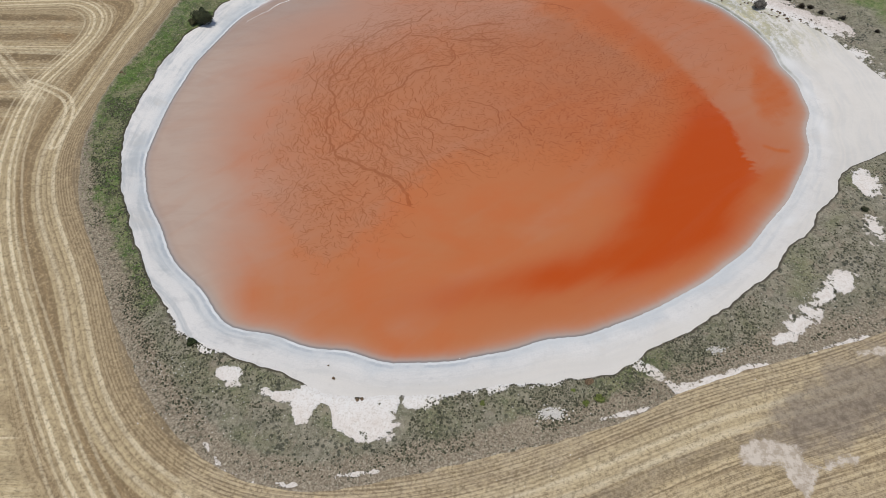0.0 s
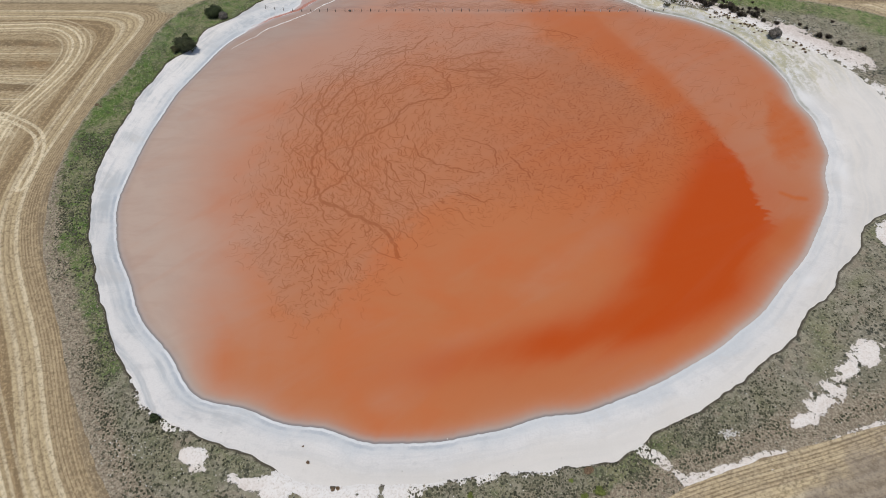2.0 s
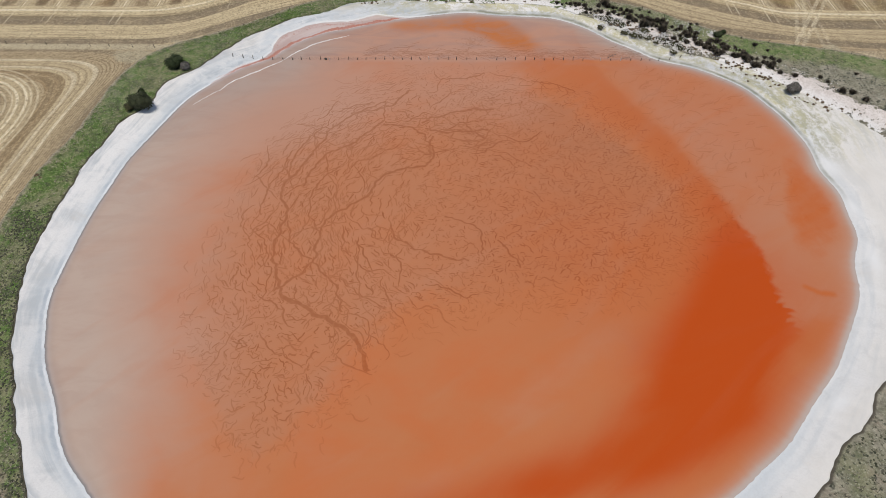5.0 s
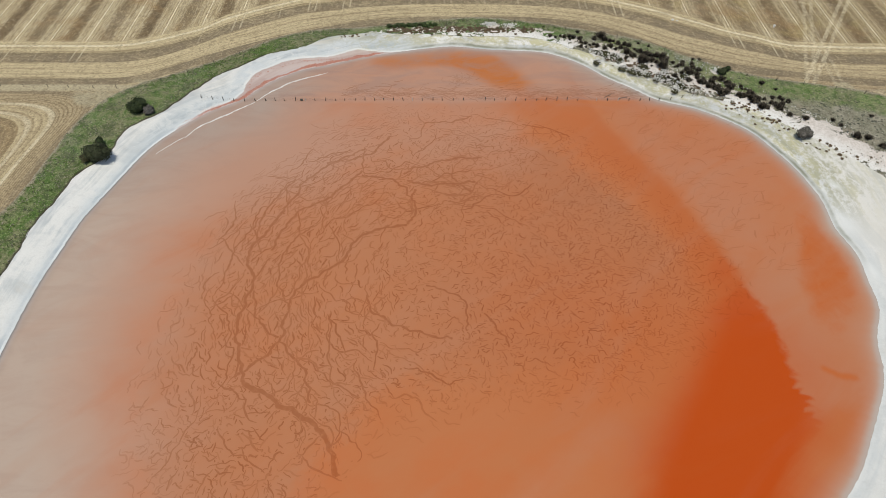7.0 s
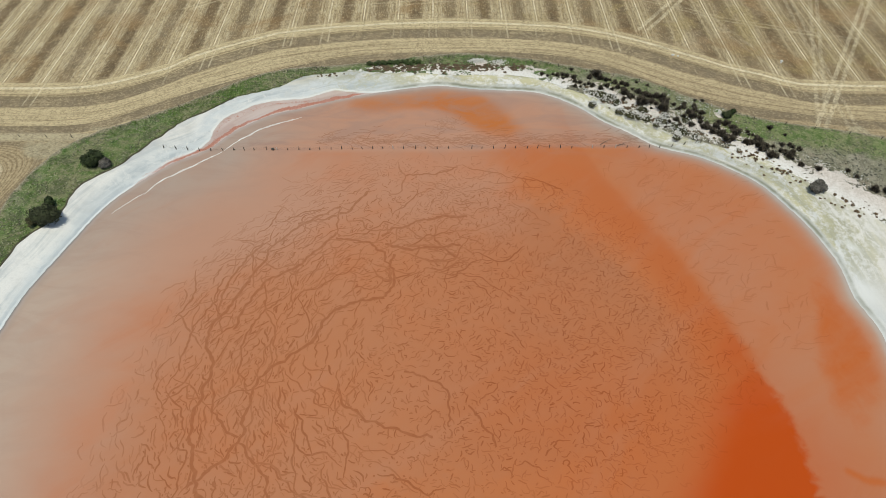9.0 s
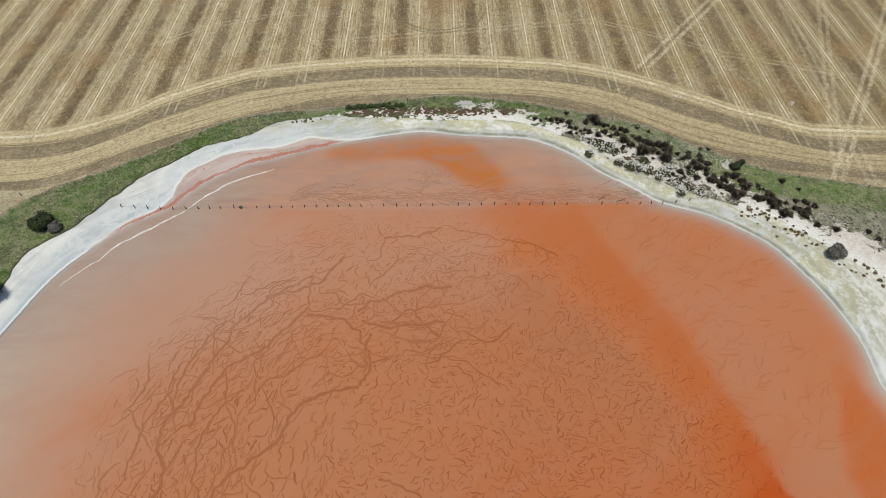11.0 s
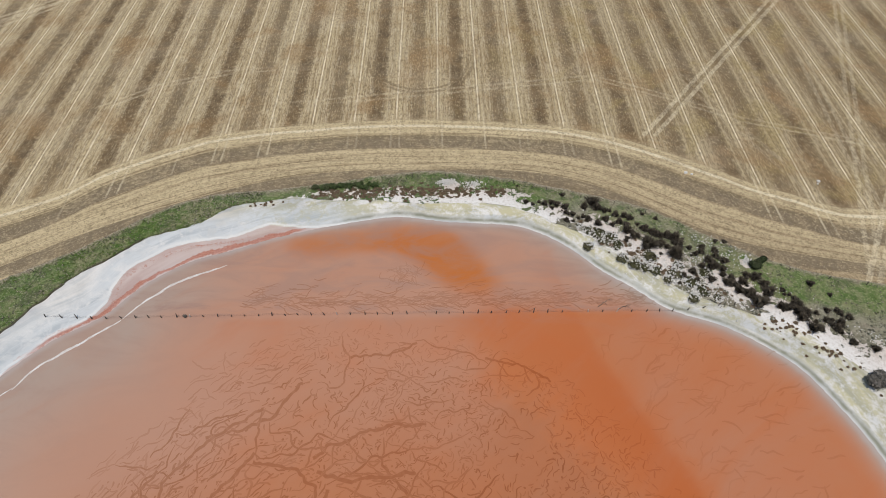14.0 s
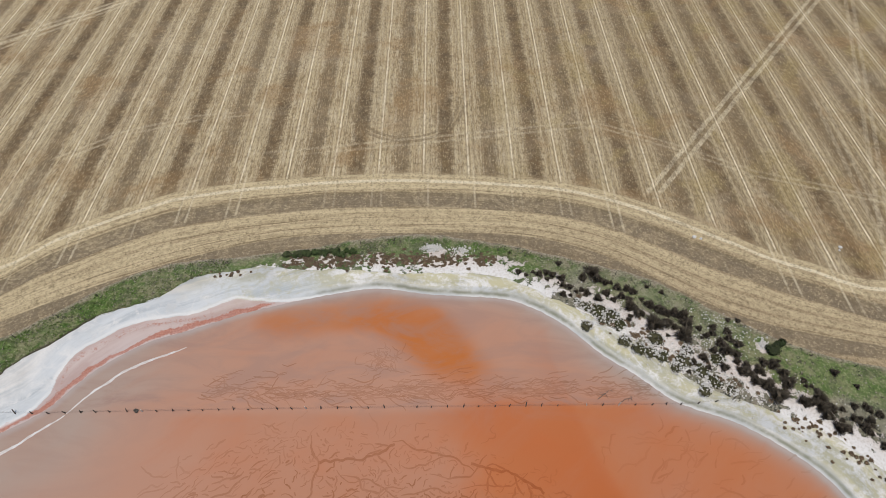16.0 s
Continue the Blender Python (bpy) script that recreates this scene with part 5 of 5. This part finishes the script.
rng = np.random.default_rng(15)
for path, width in (([(-75.9, 48.1), (-73.2, 52.5), (-70.2, 55.4), (-65.2, 59.4), (-59.0, 64.4)], 0.6), ([(-58.9, 64.9), (-56.5, 68.2), (-53.6, 71.2), (-50.0, 74.4), (-45.5, 76.7), (-39.1, 79.6)], 0.6), ([(-82.0, 41.2), (-78.8, 45.4), (-75.8, 48.6)], 0.3)):
    verts, faces = [], []
    for k, (p, s, f) in enumerate(ribbon(path, width, rng, 0.4, 0.25)):
        verts += [(q.x, q.y, LAKE + h) for q, h in ((p - s, 0.004), (p, 0.004 + 0.05 * f), (p + s, 0.004))]
        if k:
            b = len(verts) - 6
            faces += [(b, b + 1, b + 4, b + 3), (b + 1, b + 2, b + 5, b + 4)]
    bar = soup("salt_bar", verts, faces, DAMP)
    tagged(bar, "thin white salt bar just above the shallow brine", "salt bar", kind="structure")

# ---- algal trails on the lake bed ----
rng = np.random.default_rng(8)
strips = []
MAIN = [([(-21.2, -46.7), (-23.7, -41.0), (-28.7, -36.0), (-33.6, -33.2), (-42.4, -28.0)], 1.15), ([(-42.4, -28.0), (-45.9, -17.2), (-46.3, -10.0), (-45.0, -3.9), (-48.0, 4.3), (-44.4, 13.2), (-40.4, 22.7)], 0.85),
        ([(-44.0, -27.0), (-41.0, -23.9), (-36.3, -17.2), (-36.3, -10.0), (-33.5, -3.8), (-26.6, 2.7), (-20.7, 11.4), (-11.2, 14.2)], 0.75), ([(-36.1, -18.6), (-30.1, -26.4), (-28.1, -32.5)], 0.6),
        ([(-44.9, -6.0), (-42.0, -14.0), (-37.0, -18.0)], 0.55), ([(-11.2, 14.2), (-9.4, 20.9), (-14.8, 29.0), (-23.8, 31.1)], 0.7), ([(-11.9, 29.0), (-3.0, 28.0), (5.9, 29.5)], 0.8),
        ([(-19.2, -6.9), (-17.6, -11.4), (-10.0, -15.7), (-0.3, -18.4)], 0.6), ([(-24.0, 33.2), (-31.7, 22.8), (-39.4, 16.9), (-43.0, 6.0)], 0.75), ([(7.1, -11.3), (12.1, -19.7)], 0.5)]
MORE = [([(-12.9, 32.0), (-6.6, 35.6), (2.4, 37.9), (8.0, 38.5)], 0.8), ([(-0.8, 31.9), (4.8, 25.1)], 0.6), ([(-33.5, 35.8), (-22.9, 39.4), (-17.0, 47.3)], 0.8), ([(-10.1, 26.3), (-10.3, 18.0)], 0.6),
        ([(-40.4, 22.7), (-36.0, 32.0), (-24.0, 42.0)], 0.7), ([(-47.0, 8.0), (-46.0, 20.0), (-41.0, 30.0)], 0.6), ([(-52.0, -4.0), (-51.0, 8.0), (-47.0, 17.0)], 0.5),
        ([(-36.3, -10.0), (-40.0, -2.0), (-39.0, 8.0), (-34.0, 14.0)], 0.5), ([(20.0, 52.0), (28.0, 50.5), (33.0, 47.0)], 0.6), ([(-8.0, 52.5), (0.0, 53.5), (6.0, 56.0)], 0.6), ([(-6.0, -4.0), (2.0, -8.0), (3.0, -16.0)], 0.5)]
for path, width in MAIN + MORE:
    strips.append((ribbon(path, width, rng, 0.4, 0.9, False), 0.8))
    if width > 0.55:
        for k in range(5):
            i = rng.integers(len(path) - 1)
            p = Vector(path[i]).lerp(Vector(path[i + 1]), rng.random())
            a = rng.uniform(0, 6.28)
            q = p + Vector((math.cos(a), math.sin(a))) * rng.uniform(2.5, 7)
            m = (p + q) / 2 + Vector((rng.normal(), rng.normal()))
            if inside(np.array([q.x]), np.array([q.y]), BED)[0] > 1:
                strips.append((ribbon([p[:], m[:], q[:]], 0.42, rng, 0.4, 0.6), 0.65))


taken = set()


def crawl(px, py, angle, steps, stride, kink, drift, free=True):
    """A kinked line that keeps to its heading and stops where it meets another."""
    pts, a, cells = [(px, py)], angle, {(int(px // 0.42), int(py // 0.42))}
    for k in range(steps):
        a = angle + (a - angle) * 0.55 + rng.normal() * kink
        angle += drift
        l = stride * rng.uniform(0.6, 1.4)
        p = (pts[-1][0] + math.cos(a) * l, pts[-1][1] + math.sin(a) * l)
        cell = (int(p[0] // 0.42), int(p[1] // 0.42))
        if free and cell in taken and cell not in cells:
            break
        pts.append(p)
        cells.add(cell)
    taken.update(cells)
    return pts


for k in range(150):                   # winding side channels round the western and northern bed
    turn, far = rng.uniform(1.2, 4.3), rng.uniform(0.35, 0.98)
    px, py = 2 + 62 * far * math.cos(turn), 60 * far * math.sin(turn) - 2
    if inside(np.array([px]), np.array([py]), BED)[0] > 2:
        pts = crawl(px, py, turn + math.pi / 2 + rng.normal() * 0.35 + math.pi * (rng.random() < 0.5), int(rng.integers(6, 22)), 0.95, 0.36, rng.normal() * 0.05, False)
        held = inside(np.array(pts)[:, 0], np.array(pts)[:, 1], BED) > 0
        pts = pts[:int(np.argmin(held)) if not held.all() else len(pts)]
        if len(pts) > 3:
            strips.append((ribbon(pts, rng.uniform(0.28, 0.5), rng, 0.45, 0.3), rng.uniform(0.55, 0.9)))
for k in range(260):                   # faint ones under the pale plume
    px, py = rng.uniform(44, 82), rng.uniform(0, 58)
    if px > 66 - 0.42 * py:
        strips.append((ribbon(crawl(px, py, 0.4 + rng.normal() * 0.5, int(rng.integers(2, 7)), 0.9, 0.4, 0.0, False), rng.uniform(0.25, 0.5), rng, 0.5, 0.2), rng.uniform(0.15, 0.4)))
for strip, _ in strips:
    taken.update((int(p.x // 0.42), int(p.y // 0.42)) for p, _, _ in strip)
made = 0
while made < 9000:
    px, py = rng.uniform(-66, 68, 400), rng.uniform(-70, 62, 400)
    depth = inside(px, py, BED)
    bare = 0.5 + 0.5 * np.array([noise.noise((a * 0.06, b * 0.06, 5.0)) for a, b in zip(px, py)])
    thick = smooth(-3.0, 4.0, depth) * (0.35 + 0.65 * smooth(0.25, 0.6, bare)) * (1 - 0.45 * np.exp(-((px + 8) / 20) ** 2 - ((py + 2) / 20) ** 2))
    for qx, qy, take, deep_in in zip(px, py, thick, depth):
        if rng.random() > take or (int(qx // 0.42), int(qy // 0.42)) in taken:
            made += 0.25
            continue
        made += 1
        ring = math.atan2(qy + 4, qx - 2) + math.pi / 2
        if qx < -14 and qy > -26:      # channels round the western and northern bed
            a, kink, wide = ring + 0.5 * noise.noise((qx * 0.05, qy * 0.05, 3.0)) + (rng.random() < 0.3) * rng.normal() * 0.8, 0.42, rng.uniform(0.22, 0.46)
            steps = int(rng.integers(3, 9)) + (rng.random() < 0.15) * int(rng.integers(4, 14))
        elif qx < -14:                 # a maze in the south-western lobe
            a, kink, wide, steps = 6.28 * rng.random(), 0.6, rng.uniform(0.22, 0.42), int(rng.integers(3, 9))
        else:                          # short broken crawls in the east
            a, kink, wide = (0.0 if rng.random() < 0.6 else 1.4) + rng.normal() * 0.6 + 0.8 * noise.noise((qx * 0.04, qy * 0.04, 1.0)), 0.66, rng.uniform(0.19, 0.37)
            steps = int(rng.integers(2, 7)) + (rng.random() < 0.10) * 7
        pts = crawl(qx, qy, a, steps, 0.62 if qx < -14 else 0.52, kink, rng.normal() * 0.04)
        if len(pts) < 2:
            pts.append((qx + 0.35 * math.cos(a), qy + 0.35 * math.sin(a)))
        if len(pts) < 3:
            pts.insert(1, ((pts[0][0] + pts[1][0]) / 2 + rng.normal() * 0.08, (pts[0][1] + pts[1][1]) / 2 + rng.normal() * 0.08))
        power = rng.uniform(0.35, 1.0) * (0.45 + 0.55 * float(smooth(-3.0, 12.0, deep_in)))
        strips.append((ribbon(pts, wide, rng, 0.5, 0.12), power))
for k in range(420):
    px, py = rng.uniform(-34, 56), 65.3 + abs(rng.normal()) * 2.2
    pts = crawl(px, py, rng.normal() * 0.12, int(rng.integers(2, 7)), 0.9, 0.32, 0.0, False)
    strips.append((ribbon(pts, rng.uniform(0.2, 0.36), rng, 0.5, 0.15), rng.uniform(0.35, 0.8)))
for k in range(60):
    pts = crawl(2.2 + rng.normal() * 2.2, 74.0 + rng.normal() * 1.3, rng.uniform(0, 6.28), 3, 0.7, 0.6, 0.0, False)
    strips.append((ribbon(pts, rng.uniform(0.18, 0.3), rng, 0.4, 0.1), rng.uniform(0.3, 0.6)))
verts, faces, fade = [], [], []
for strip, strength in strips:
    level = rng.uniform(0.006, 0.018)
    for k, (p, s, f) in enumerate(strip):
        w = s * 0.7
        verts += [(p.x - s.x, p.y - s.y, level), (p.x - w.x, p.y - w.y, level), (p.x + w.x, p.y + w.y, level), (p.x + s.x, p.y + s.y, level)]
        level += 0.0004
        fade += [0.0, strength, strength, 0.0]
        if k:
            b = len(verts) - 8
            faces += [(b + i, b + i + 1, b + i + 5, b + i + 4) for i in range(3)]
at = np.array(verts)
at = np.stack([MIDDLE_X + (at[:, 0] - MIDDLE_X) * SPREAD, MIDDLE_Y + (at[:, 1] - MIDDLE_Y) * SPREAD, at[:, 2] + LAKE], -1)
tagged(soup("algal_trails", at.tolist(), faces, TRAIL, dict(fade=fade, **brine(at[:, 0], at[:, 1]))), "branching dark algal trails under the shallow brine", "algae", kind="stuff")

# ---- tufts of marsh grass ----
GRASS = leaf_material("green_grass", (0.040, 0.082, 0.012), (0.17, 0.235, 0.060))
DRYGRASS = leaf_material("dry_marsh_grass", (0.06, 0.06, 0.038), (0.44, 0.40, 0.30))


def tufts(name, count, material, want_green, size, label, seed):
    rng = np.random.default_rng(seed)
    verts, faces = [], []
    a = rng.uniform(0, 2 * np.pi, count * 3)
    r0, r1 = salt_r(a), edge_r(a)
    q = r0 + (r1 - r0) * rng.uniform(0.02, 0.99, count * 3)
    px, py = q * np.cos(a), q * np.sin(a)
    g = 0.85 * arc(a, 152, 24, 10) + 0.75 * arc(a, 102, 25, 10) + 0.5 * arc(a, 188, 14, 12) + 0.6 * arc(a, 45, 25, 10) * smooth(14, 5, r1 - q)
    bare = np.zeros_like(px)
    for cx, cy, ra, rb, turn in SCALDS:
        bare += blob(px, py, cx, cy, ra, rb, turn)
    bare += np.exp(-(near_path(px, py, [(-30, 97), (0, 98), (25, 98), (45, 91), (58, 82), (72, 71), (84, 63), (97, 52), (110, 44)]) / 4.5) ** 2)
    far = q > 135
    keep = (rng.random(count * 3) < (g if want_green else 1 - 0.8 * np.clip(g, 0, 1))) & (bare < 0.3) & ~far
    for x0, y0 in list(zip(px[keep], py[keep]))[:count]:
        s = size * rng.uniform(0.5, 1.5)
        turn = rng.uniform(0, 6.28)
        for k in range(4):
            b = turn + k * 1.57 + rng.normal() * 0.3
            c, d = math.cos(b), math.sin(b)
            i = len(verts)
            h = s * rng.uniform(0.5, 1.0)
            verts += [(x0 - d * s * 0.3, y0 + c * s * 0.3, 0.2), (x0 + d * s * 0.3, y0 - c * s * 0.3, 0.2), (x0 + c * s * 0.7, y0 + d * s * 0.7, 0.24 + h)]
            faces.append((i, i + 1, i + 2))
    return tagged(soup(name, verts, faces, material), label, "grass", kind="stuff")


tufts("green_grass", 7000, GRASS, True, 0.28, "green grass tufts on the lake's verge", 91)
tufts("marsh_grass", 9000, DRYGRASS, False, 0.34, "grey and straw-coloured marsh tufts on the verge", 92)

# ---- dark samphire cushions among the marsh ----
rng = np.random.default_rng(93)
CUSHION = leaf_material("dark_samphire", (0.034, 0.038, 0.022), (0.125, 0.125, 0.080))
a = rng.uniform(radians(182), radians(352), 30000)
r0, r1 = salt_r(a), edge_r(a)
q = r0 + (r1 - r0) * rng.uniform(0.03, 0.9, a.size)
px, py = q * np.cos(a), q * np.sin(a)
bare = sum(blob(px, py, *p) for p in SCALDS)
patch = np.array([noise.noise((u * 0.07, v * 0.07, 2.0)) + 0.5 * noise.noise((u * 0.22, v * 0.22, 6.0)) for u, v in zip(px, py)])
keep = (bare < 0.15) & (rng.random(a.size) < smooth(-0.5, 0.6, patch)) & (r1 - q > 2.0) & (q < 135)
verts, faces = [], []
for u, v in list(zip(px[keep], py[keep]))[:7500]:
    b, size, turn = len(verts), rng.uniform(0.10, 0.30), rng.uniform(0, 6.28)
    for k in range(6):
        w = size * rng.uniform(0.75, 1.25)
        verts.append((u + w * math.cos(turn + k * 1.047), v + w * math.sin(turn + k * 1.047), 0.22))
    for k in range(6):
        w = size * rng.uniform(0.4, 0.75)
        verts.append((u + w * math.cos(turn + k * 1.047), v + w * math.sin(turn + k * 1.047), 0.24 + size * rng.uniform(0.5, 0.9)))
    verts.append((u, v, 0.26 + size * 0.9))
    for k in range(6):
        m = (k + 1) % 6
        faces += [(b + k, b + m, b + 6 + m, b + 6 + k), (b + 6 + k, b + 6 + m, b + 12)]
tagged(soup("samphire_cushions", verts, faces, CUSHION), "dark low samphire cushions across the grey marsh", "samphire", kind="stuff")
